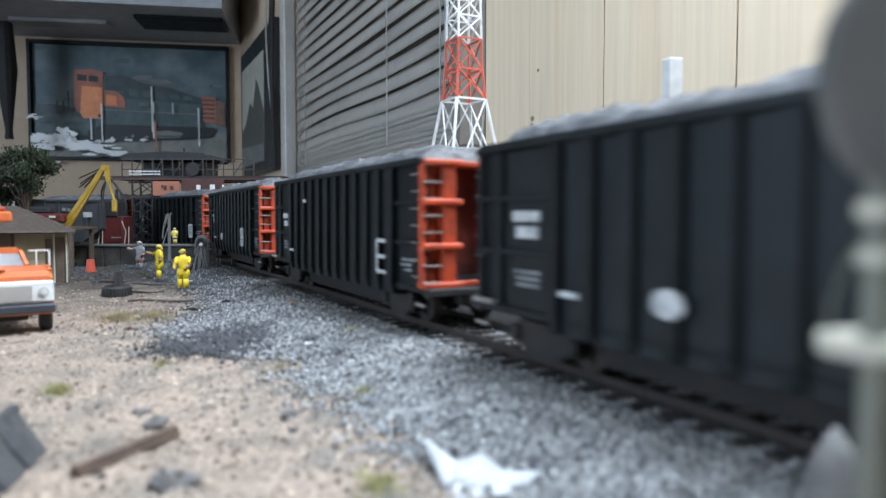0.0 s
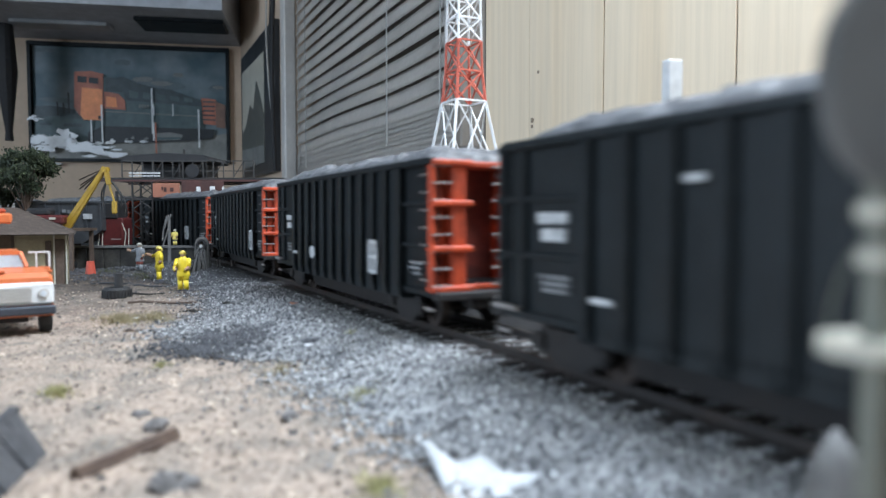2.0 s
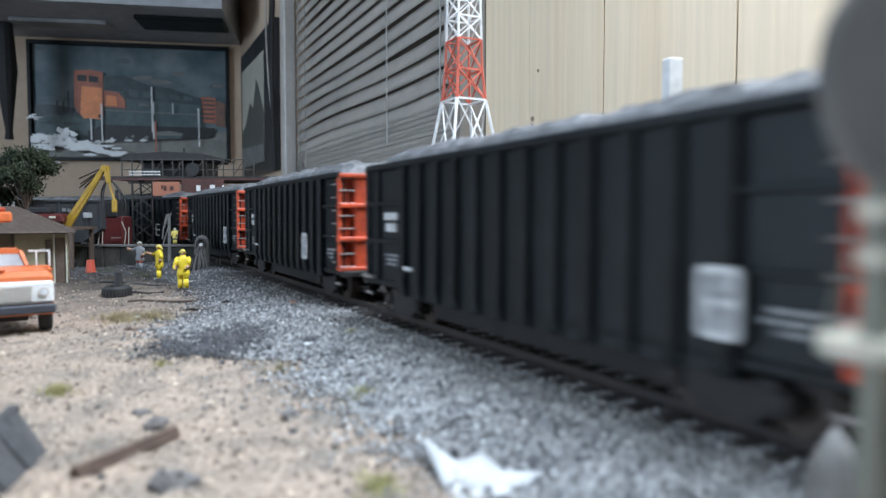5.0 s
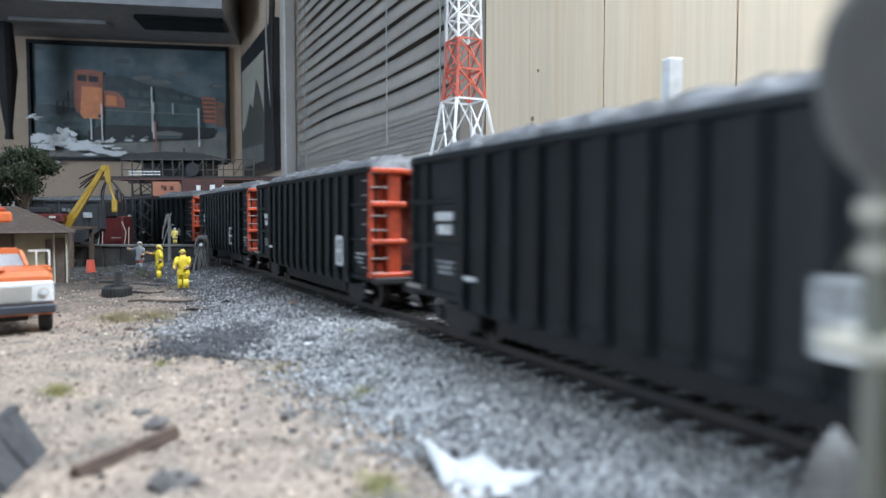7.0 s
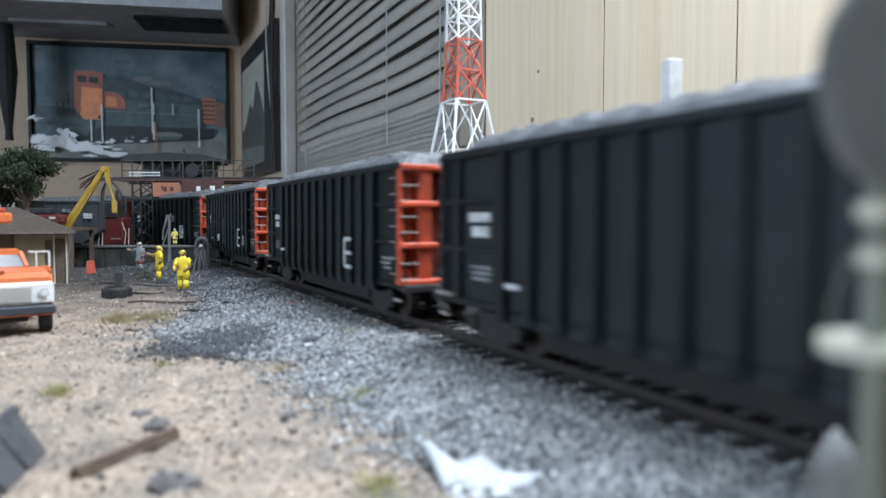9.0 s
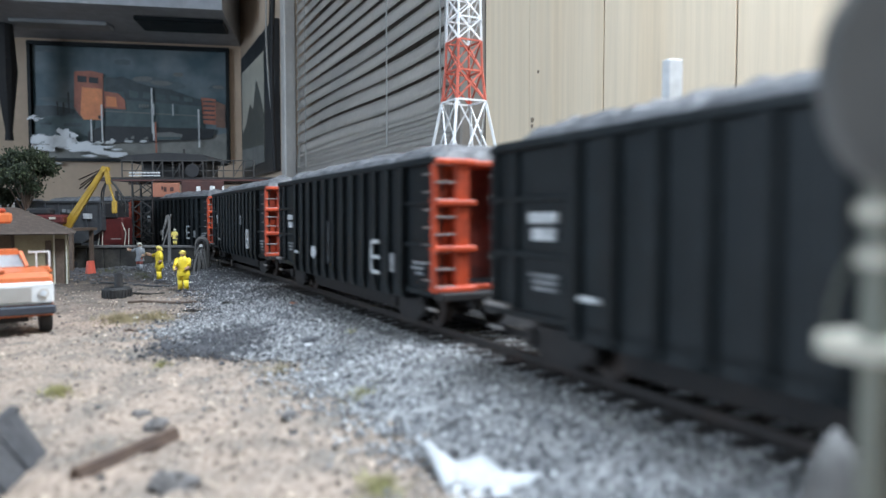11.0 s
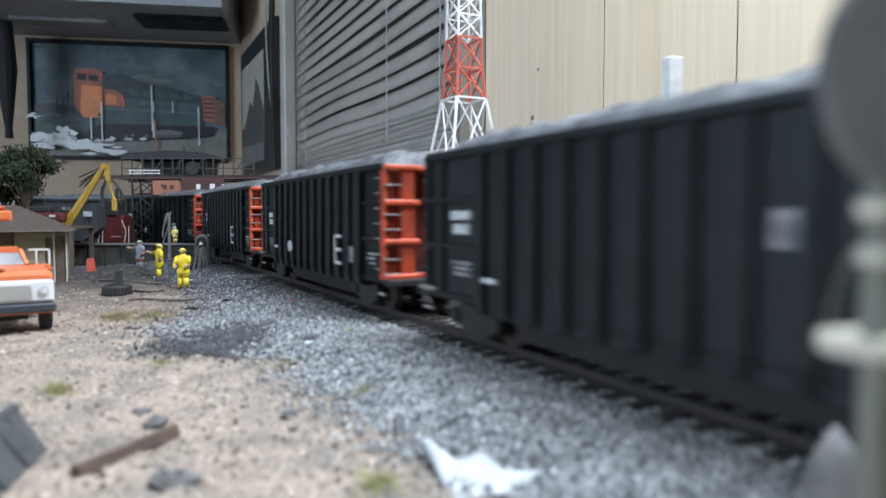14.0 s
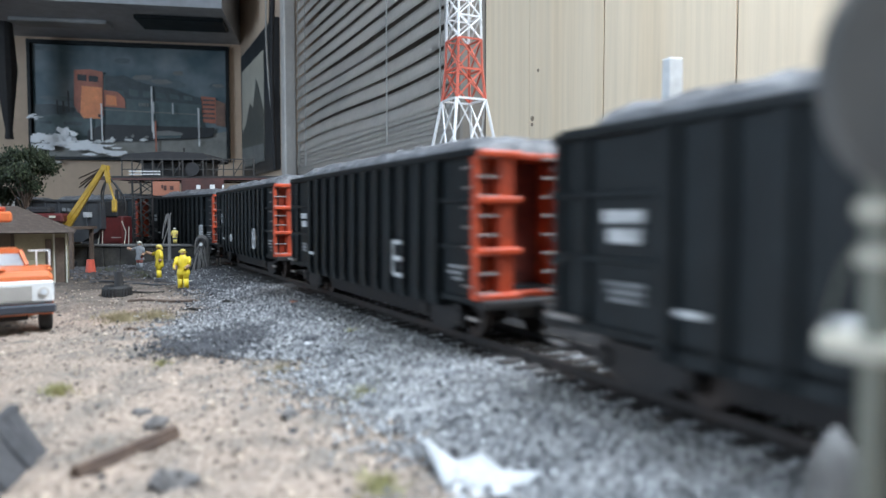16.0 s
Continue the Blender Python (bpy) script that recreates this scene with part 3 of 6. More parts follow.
            for dy in (-0.0095, 0.0095):
                part("journal_box", box(B(), (sx * 0.0134, y0 + dy, 0.0142), (0.0030, 0.0036, 0.0034), None, 0.0006), M_UNDER, truck)
        for dy in (-0.0095, 0.0095):
            axle = part("axle", tube(B(), (-0.0125, 0, 0), (0.0125, 0, 0), 0.0012, n=10), M_UNDER, car)
            axle.matrix_basis = pose(0, y0 + dy, RAIL + WHEEL_R)
            for sx in (-1, 1):
                bm = tube(B(), (sx * 0.0098, 0, 0), (sx * 0.0074, 0, 0), WHEEL_R, n=22)
                for i in range(5):
                    a = 2 * math.pi * i / 5
                    tube(bm, (sx * 0.0097, 0.0030 * math.cos(a), 0.0030 * math.sin(a)), (sx * 0.0101, 0.0030 * math.cos(a), 0.0030 * math.sin(a)), 0.0007, n=6)
                part("wheel", bm, M_WHEEL, axle, "dark steel wheel")
        part("spring", tube(B(), (-0.0136, y0, 0.0105), (-0.0136, y0, 0.0140), 0.0019, n=10), M_UNDER, truck)
    return car


def coal_load(seed):
    """The heap on a car, uneven along its length."""
    bm = B()
    nx, ny = 15, 78
    grid = []
    for j in range(ny):
        v = j / (ny - 1) * 2 - 1
        row = []
        for i in range(nx):
            u = i / (nx - 1) * 2 - 1
            x, y = u * (HALF - 0.0022), 0.0015 + v * (BODY / 2 - 0.0045)
            edge = (1 - u ** 6) * (1 - abs(v) ** 24)
            z = TOP - 0.0010 + edge * (0.0058 + 0.0008 * fbm(y * 40, seed * 3.1) + 0.0009 * fbm(x * 130, y * 130, seed) + 0.0011 * fbm(x * 420, y * 420, seed))
            row.append(bm.verts.new((x, y, z)))
        grid.append(row)
    for j in range(ny - 1):
        for i in range(nx - 1):
            bm.faces.new((grid[j][i], grid[j][i + 1], grid[j + 1][i + 1], grid[j + 1][i]))
    return bm


def letter_car(car, k):
    """White lettering on the side towards the yard: bars where it cannot be read, and outlined panels."""
    x, xo = HALF - 0.0012, HALF + 0.0011
    far = -BODY / 2  # back end

    def bars(name, rows, mat, at, label=""):
        for y, z, w, h in rows:
            part(name, box(B(), (at, far + y, z), (0.0004, w, h)), mat, car, label)

    bars("reporting_mark", ((0.0218, 0.0388, 0.0092, 0.0021), (0.0222, 0.0356, 0.0074, 0.0024)), M_STENCIL, x, "white painted marks")
    bars("data_line", ((0.0222, 0.0276, 0.0094, 0.0007), (0.0226, 0.0263, 0.0086, 0.0007), (0.0230, 0.0250, 0.0080, 0.0007)), M_STENCIL_DIM, x)
    bars("data_line", ((0.1500, 0.0268, 0.0080, 0.0007), (0.1484, 0.0254, 0.0074, 0.0007), (0.1496, 0.0240, 0.0050, 0.0007)), M_STENCIL_DIM, x)
    bars("sill_dash", ((0.0385, 0.0248, 0.0052, 0.0010),), M_STENCIL, xo)
    panel, at, emblem, extra = STYLES.get(k, STYLES[k % 9])
    if panel:
        z, w, h = 0.0272, 0.0060, 0.0090
        rows = [(at - w / 2, z, 0.0011, h)] + [(at, z + dz, w, 0.0011) for dz in (-h / 2, 0, h / 2)]
        if panel == "window":
            rows += [(at + w / 2, z, 0.0011, h), (at, z, 0.0009, h)]
            part("panel_ground", box(B(), (xo - 0.0002, far + at, z), (0.0003, w, h)), M_STENCIL_DIM, car)
        bars("panel_line", rows, M_STENCIL, xo + 0.0001, "white outlined stencil")
    if emblem:
        bm = B()
        bmesh.ops.create_cone(bm, cap_ends=True, segments=20, radius1=0.0027, radius2=0.0027, depth=0.0004,
                              matrix=Matrix.Translation((xo, far + 0.0620, 0.0258)) @ pose(0, 0, 0, 0, 90, 0) @ Matrix.Diagonal((0.85, 1.15, 1, 1)))
        part("emblem", bm, M_STENCIL, car, "plain round white emblem")
    if extra == "dash":
        bars("inspection_dash", ((0.0580, 0.0446, 0.0034, 0.0012),), M_STENCIL, xo)
    if extra in ("plate", "scar"):
        bars("card_plate", ((0.1370, 0.0262, 0.0030, 0.0052),), M_STENCIL_DIM, xo, "small pale card plate")
    if extra == "upper":
        bars("card_plate", ((0.1080, 0.0372, 0.0030, 0.0050),), M_STENCIL_DIM, xo, "small faded plate")
    if extra == "scar":
        bars("scraped_patch", ((0.0800, 0.0300, 0.0016, 0.0150),), M_SCRAPE, xo, "pale scrape on the side")


# car: panel, its distance from the back, round emblem, extra
STYLES = {-1: (None, 0, True, None), 0: ("open", 0.136, False, "dash"), 1: ("window", 0.124, True, None), 2: ("window", 0.140, False, None),
          3: ("window", 0.124, False, None), 4: ("window", 0.136, False, None), 5: ("open", 0.122, False, None), 6: ("open", 0.1245, True, "scar"),
          7: ("window", 0.1255, False, "upper"), 8: ("open", 0.124, True, "plate"), 9: ("open", 0.120, False, None)}

# where the front of the first car stands on the track, every half second
FRONTS = (0.3059, 0.3520, 0.3988, 0.4499, 0.4994, 0.5468, 0.5940, 0.6416, 0.6907, 0.7427, 0.7965, 0.8513, 0.9061, 0.9601, 1.0123, 1.0624, 1.1123,
          1.1641, 1.2156, 1.2670, 1.3182, 1.3694, 1.4206, 1.4719, 1.5232, 1.5763, 1.6315, 1.6913, 1.7536, 1.8128, 1.8707, 1.9314, 1.9926)
# play in the couplers: how far each car stands ahead of its even place
PLAY = {-1: -0.0012, 0: 0.0, 1: -0.0021, 2: -0.0026, 3: 0.001, 4: 0.0009, 5: 0.0057, 6: 0.0084, 7: 0.012, 8: 0.014, 9: 0.0152, 10: 0.0152}


def place_of(k, front):
    """Where the front of car k stands when the first one's is there."""
    return front - k * PITCH + PLAY.get(k, PLAY[10] if k > 10 else PLAY[-1])


def car_pose(front):
    mid = front - BODY / 2
    a, _ = track(mid + 0.056)
    b, _ = track(mid - 0.056)
    way = a - b
    c = (a + b) / 2
    return pose(c.x, c.y, 0, 0, 0, math.degrees(math.atan2(-way.x, way.y)))


def build_train():
    cars = []
    first = build_car()
    for k in range(-2, 15):
        m = car_pose(place_of(k, FRONTS[0]))
        car = first if k == -2 else copy_thing(first, m)
        car.matrix_basis = m
        cars.append((k, car))
    for k, car in cars:
        part("coal_load", coal_load(k + 5), M_COAL, car, "heaped dark grey coal")
        letter_car(car, k)
    return cars


# ---- the room ----
def slab(name, a, b, z0, z1, thick, mat, label):
    """An upright wall from a to b on the plan, its thickness to the right of the way from a to b."""
    a, b = Vector(a), Vector(b)
    way = b - a
    m = Matrix.Translation((a.x, a.y, 0)) @ pose(0, 0, 0, 0, 0, math.degrees(math.atan2(way.y, way.x)))
    bm = box(B(), (way.length / 2, -thick / 2, (z0 + z1) / 2), (way.length, thick, z1 - z0), m)
    return tagged(finish(name, bm, mat), label, "wall", kind="structure")


SIDE = math.degrees(math.atan2(1, -0.475))  # the side wall's run on the plan
SIDE_M = Matrix.Translation((0.42, 0, 0)) @ pose(0, 0, 0, 0, 0, SIDE)  # x along the wall away from the camera, y into the yard
GROW = math.hypot(1, 0.475)
BACK_A, BACK_B = Vector((-2.7, 2.28 + 0.1686 * (-2.7 + 0.664))), Vector((-0.664, 2.28))
BACK_M = Matrix.Translation((BACK_B.x, BACK_B.y, 0)) @ pose(0, 0, 0, 0, 0, math.degrees(math.atan2(0.1686, 1)))
CEIL, FLOOR = 1.32, -1.05
WIN0, WIN1, WIN_Z0, WIN_Z1 = 0.785 * GROW, 1.60 * GROW, 0.115, 1.05


def on_side(name, bm, mat, parent=None, label="", smooth=False):
    bmesh.ops.transform(bm, matrix=SIDE_M, verts=bm.verts)
    return finish(name, bm, mat, parent, label, smooth)


def build_room():
    # side wall: below and above the window, and beyond it; boards nearer the camera
    bm = B()
    end = 2.28 * GROW
    box(bm, ((WIN1 + end) / 2, -0.05, (FLOOR + CEIL) / 2), (end - WIN1, 0.1, CEIL - FLOOR))
    box(bm, ((WIN0 + WIN1) / 2, -0.05, (FLOOR + WIN_Z0) / 2), (WIN1 - WIN0, 0.1, WIN_Z0 - FLOOR))
    box(bm, ((WIN0 + WIN1) / 2, -0.05, (WIN_Z1 + CEIL) / 2), (WIN1 - WIN0, 0.1, CEIL - WIN_Z1))
    wall = tagged(on_side("wall_side", bm, M_WALL), "beige painted side wall with pale wood boards", "wall", kind="structure")
    on_side("board_backing", box(B(), ((-2.9 + WIN0) / 2, -0.051, (FLOOR + CEIL) / 2), (2.9 + WIN0, 0.098, CEIL - FLOOR)), M_BROWN, wall)
    # boards: widths as they stand, away from the window towards the camera
    edges = [WIN0 - 0.002, 0.701 * GROW, 0.595 * GROW, 0.4685 * GROW, 0.36 * GROW, 0.24 * GROW, 0.11 * GROW, -0.02, -0.16, -0.28, -0.42, -0.55,
             -0.7, -0.84, -1.0, -1.2, -1.4, -1.6, -1.8, -2.0, -2.2, -2.4, -2.6, -2.88]
    for i in range(len(edges) - 1):
        hi, lo = edges[i] - (0.0004 if i == 1 else 0.0010), edges[i + 1] + (0.0004 if i == 0 else 0.0010)
        bm = box(B(), ((hi + lo) / 2, -0.001, (-0.05 + CEIL) / 2), (hi - lo, 0.002, CEIL + 0.05))
        on_side("board", bm, M_BOARD, wall)
    for x, z, r in ((0.686 * GROW, 0.182, 0.0016), (0.695 * GROW, 0.136, 0.0026), (0.6955 * GROW, 0.130, 0.0018)):
        on_side("knot", tube(B(), (x, 0.0, z), (x, 0.0006, z), r, n=12), M_TAN, wall)
    # back wall, left and rear walls
    slab("wall_back", BACK_B + Vector((0.02, 0.0034)), BACK_A, FLOOR, CEIL, 0.1, M_WALL, "beige painted back wall in dim light")
    slab("wall_rear", (-2.7, -2.45), (1.62, -2.45), FLOOR, CEIL, 0.1, M_LIGHTWALL, "pale painted rear wall")
    left = tagged(finish("wall_left", box(B(), (-2.70, 1.09, (FLOOR + CEIL) / 2), (0.1, 2.26, CEIL - FLOOR)), M_LIGHTWALL), "pale painted wall around a window", "wall", kind="structure")
    for c, s in (((-2.70, -2.14, (FLOOR + CEIL) / 2), (0.1, 0.72, CEIL - FLOOR)), ((-2.70, -0.91, (FLOOR + 0.02) / 2), (0.1, 1.74, 0.02 - FLOOR)), ((-2.70, -0.91, (1.22 + CEIL) / 2), (0.1, 1.74, CEIL - 1.22))):
        part("wall_piece", box(B(), c, s), M_LIGHTWALL, left)
    w2 = tagged(finish("window_2", box(B(), (-2.70, -0.91, 0.62), (0.05, 0.03, 1.2)), M_TRIM), "white-framed daylight window in the far wall", "window", kind="structure")
    for c, s in (((-2.70, -1.765, 0.62), (0.05, 0.03, 1.2)), ((-2.70, -0.055, 0.62), (0.05, 0.03, 1.2)), ((-2.70, -0.91, 0.035), (0.05, 1.68, 0.03)), ((-2.70, -0.91, 1.205), (0.05, 1.68, 0.03))):
        part("window_frame", box(B(), c, s), M_TRIM, w2)
    tagged(finish("ceiling", box(B(), (-0.5, -0.1, CEIL + 0.05), (4.6, 5.2, 0.1)), M_PLASTER), "white plaster ceiling", "ceiling", kind="structure")
    tagged(finish("floor", box(B(), (-0.5, -0.1, FLOOR - 0.05), (4.6, 5.2, 0.1)), M_DARK), "dark floor of the room", "floor", kind="structure")
    # a low dark soffit over the far end
    bm = B()
    box(bm, (-1.02, -0.20, 0.597 + 0.12), (2.04, 0.40, 0.24))
    bmesh.ops.transform(bm, matrix=BACK_M, verts=bm.verts)
    tagged(finish("soffit", bm, M_DARK), "dark low soffit over the far end", "soffit", kind="structure")
    for x, y, sx, sy in ((-0.47, -0.20, 0.26, 0.07), (-0.13, -0.25, 0.24, 0.12)):
        bm = box(B(), (x, y, 0.591), (sx, sy, 0.012), None, 0.003)
        bmesh.ops.transform(bm, matrix=BACK_M, verts=bm.verts)
        tagged(finish("soffit_panel", bm, M_PANEL if x < -0.3 else M_BLACK), "flat panel fixed under the dark soffit", "panel")


def build_window():
    win = tagged(on_side("window_1", box(B(), (WIN0 + 0.012, 0.0, (WIN_Z0 + WIN_Z1) / 2), (0.024, 0.06, WIN_Z1 - WIN_Z0 - 0.004), None, 0.002), M_JAMB),
                 "window with grey closed slatted blinds and pale trim", "window", kind="structure")
    part_on = lambda name, bm, mat, label="": on_side(name, bm, mat, win, label)
    part_on("window_frame", box(B(), (WIN1 + 0.018, 0.012, (WIN_Z0 + WIN_Z1) / 2 - 0.04), (0.040, 0.028, WIN_Z1 - WIN_Z0 + 0.06), None, 0.003), M_TRIM, "pale grey trim")
    part_on("window_sill", box(B(), ((WIN0 + WIN1) / 2, 0.012, WIN_Z0 - 0.011), (WIN1 - WIN0 + 0.03, 0.07, 0.02), None, 0.003), M_TRIM)
    # dark board added behind the slats so that their gaps look dark
    part_on("shade", box(B(), ((WIN0 + WIN1) / 2, -0.060, (WIN_Z0 + WIN_Z1) / 2), (WIN1 - WIN0, 0.006, WIN_Z1 - WIN_Z0)), M_DARKBOARD, "dark board added behind the slats")
    blind = thing("window_blind", "grey horizontal slatted blind, lowered, slats warped and sagging", "window blind")
    length = WIN1 - WIN0 - 0.036
    pitch = 0.0245
    rng = random.Random(5)

    def slat(z, lean, sag, warp):
        bm = B()
        n = 14
        rows = []
        for i in range(n + 1):
            f = i / n
            x = WIN0 + 0.026 + length * f
            dz = -sag * math.sin(math.pi * f) + warp * math.sin(2.4 * math.pi * f + warp * 900)
            rows.append([bm.verts.new((x, -0.004 + -math.sin(lean) * w + 0.0010 * (1 - (w / 0.0135) ** 2), z + dz + math.cos(lean) * w)) for w in (-0.0135, -0.0045, 0.0045, 0.0135)])
        for i in range(n):
            for j in range(3):
                bm.faces.new((rows[i][j], rows[i][j + 1], rows[i + 1][j + 1], rows[i + 1][j]))
        bmesh.ops.solidify(bm, geom=bm.faces[:], thickness=0.0005)
        ob = on_side("slat", bm, M_SLAT, blind, smooth=True)
        return ob

    for i in range(9):  # the slats that lie stacked at the bottom
        slat(WIN_Z0 + 0.016 + i * 0.0066, 0.36 + 0.05 * rng.random(), rng.uniform(-0.002, 0.002), 0.0006 * rng.random())
    for i in range(32):
        slat(WIN_Z0 + 0.079 + i * pitch, 0.27 + 0.06 * rng.random(), rng.uniform(-0.001, 0.003), rng.uniform(0, 0.0016) if i > 3 else 0.003)
    for f in (0.30, 0.86, 0.93, 0.02 + 0.03):
        x = WIN0 + 0.02 + length * f
        on_side("ladder_cord", tube(B(), (x, 0.012, WIN_Z0 + 0.03), (x, 0.012, WIN_Z1 - 0.02), 0.0009, n=6), M_CORD, blind)
    on_side("pull_cord", tube(B(), (WIN0 + 0.07, 0.016, WIN_Z0 - 0.01), (WIN0 + 0.075, 0.014, WIN_Z1), 0.0011, n=6), M_CORD, blind)
    on_side("pull_cord", tube(B(), (WIN0 + 0.085, 0.016, WIN_Z0 + 0.05), (WIN0 + 0.082, 0.014, WIN_Z1), 0.0011, n=6), M_CORD, blind)
    on_side("head_rail", box(B(), ((WIN0 + WIN1) / 2, 0.0, WIN_Z1 - 0.018), (length, 0.03, 0.03), None, 0.002), M_SLAT, blind)


# ---- radio tower ----
def build_tower():
    m = pose(0.0098, 0.33, 0, 0, 0, 27)
    tower = thing("radio_tower", "white and red lattice radio tower model", "tower", m)
    levels = [(0.004, 0.0235, "w"), (0.0490, 0.0148, "w"), (0.0935, 0.0076, "w"), (0.1075, 0.0064, "r"), (0.1215, 0.0061, "r"), (0.1320, 0.0059, "w"), (0.1425, 0.0057, "w"),
              (0.153, 0.006, "w"), (0.1635, 0.0056, "r"), (0.174, 0.0052, "r")]
    # the second mark is the paint of the bay below that level
    paint = ["w", "w", "r", "r", "w", "w", "w", "r", "r"]
    for i in range(len(levels) - 1):
        z0, w0, _ = levels[i]
        z1, w1, _ = levels[i + 1]
        mat = M_TOWER_R if paint[i] == "r" else M_TOWER_W
        c0 = [Vector((sx * w0, sy * w0, z0)) for sx, sy in ((-1, -1), (1, -1), (1, 1), (-1, 1))]
        c1 = [Vector((sx * w1, sy * w1, z1)) for sx, sy in ((-1, -1), (1, -1), (1, 1), (-1, 1))]
        thick = 0.0011 if i < 3 else 0.0009
        for k in range(4):
            j = (k + 1) % 4
            part("leg", bar(B(), c0[k], c1[k], thick, thick), mat, tower)
            part("brace", bar(B(), c0[k], c1[j], thick * 0.62, thick * 0.62), mat, tower)
            part("brace", bar(B(), c0[j], c1[k], thick * 0.62, thick * 0.62), mat, tower)
            part("girt", bar(B(), c1[k], c1[j], thick * 0.8, thick * 0.8), mat, tower)
    part("base", box(B(), (0, 0, 0.0015), (0.056, 0.056, 0.005), None, 0.0006), M_UNDER, tower)


def build_signal():
    x, y = 0.0235, 0.037
    zs = (0.0393, 0.0368, 0.0320)  # two collars and the platform
    ob = thing("railway_signal", "grey railway signal mast with a round-topped dark head and small platform", "signal", pose(x, y, 0))
    part("mast", tube(B(), (0, 0, height(x, y) - 0.001), (0, 0, 0.048), 0.0008, n=14), M_MAST, ob)
    bm = B()
    pts = []
    for i in range(28):
        a = 2 * math.pi * i / 28
        pts.append((-0.0004 + 0.0038 * math.cos(a), 0.0462 + 0.0056 * math.sin(a)))
    profile(bm, pts, 0.0016, Matrix.Translation((0, -0.0026, 0)))
    part("signal_head", bm, M_HEAD, ob, "dark oval signal target")
    for zz in zs[:2]:
        part("collar", tube(B(), (0, 0, zz - 0.0004), (0, 0, zz + 0.0004), 0.0012, n=14), M_PALE, ob)
    plat = part("platform", tube(B(), (0, 0, zs[2] - 0.0004), (0, 0, zs[2] + 0.0004), 0.0029, n=24), M_PALE, ob, "pale round platform")
    part("ladder_rail", tube(B(), (0.0020, 0.001, 0.004), (0.0020, 0.001, 0.040), 0.0003, n=6), M_MAST, ob)
    bend = [(-0.0010, 0.0372), (-0.0015, 0.0368), (-0.0019, 0.0361), (-0.0022, 0.0352), (-0.0025, 0.0342), (-0.0026, 0.0332), (-0.0025, 0.0322)]
    part("wire", cord(B(), [Vector((dx, 0.0, dz)) for dx, dz in bend], 0.00009), M_MAST, ob, "thin grey curved wire")
    part("footing", box(B(), (0, 0, height(x, y)), (0.006, 0.006, 0.003), None, 0.0005), M_STONE, ob)


def build_white_post():
    ob = thing("white_post", "short white square plastic post beyond the track", "post", pose(0.0660, 0.2, 0, 0, 0, 20))
    part("post", box(B(), (0, 0, 0.043), (0.0048, 0.0036, 0.082), None, 0.0003), M_WHITE, ob)
    part("foot", box(B(), (0, 0, 0.003), (0.010, 0.010, 0.004), None, 0.0004), M_WHITE, ob)


def build_poster():
    ob = thing("framed_poster", "black-framed glossy poster of an orange and dark locomotive", "poster")
    ob.matrix_basis = BACK_M
    x0, x1, z0, z1 = -0.634, -0.040, 0.219, 0.580
    w, h = x1 - x0, z1 - z0
    cx, cz = (x0 + x1) / 2, (z0 + z1) / 2
    for c, s in (((cx, -0.010, z1), (w + 0.012, 0.018, 0.012)), ((cx, -0.010, z0), (w + 0.012, 0.018, 0.010)),
                 ((x0, -0.010, cz), (0.010, 0.018, h - 0.012)), ((x1, -0.010, cz), (0.010, 0.018, h - 0.012))):
        part("frame", box(B(), c, s, None, 0.001), M_BLACK, ob)
    return ob, x0, z0, w, h


build_ground()
build_track()
CARS = build_train()
build_room()
build_window()
build_tower()
build_signal()
build_white_post()
POSTER = build_poster()


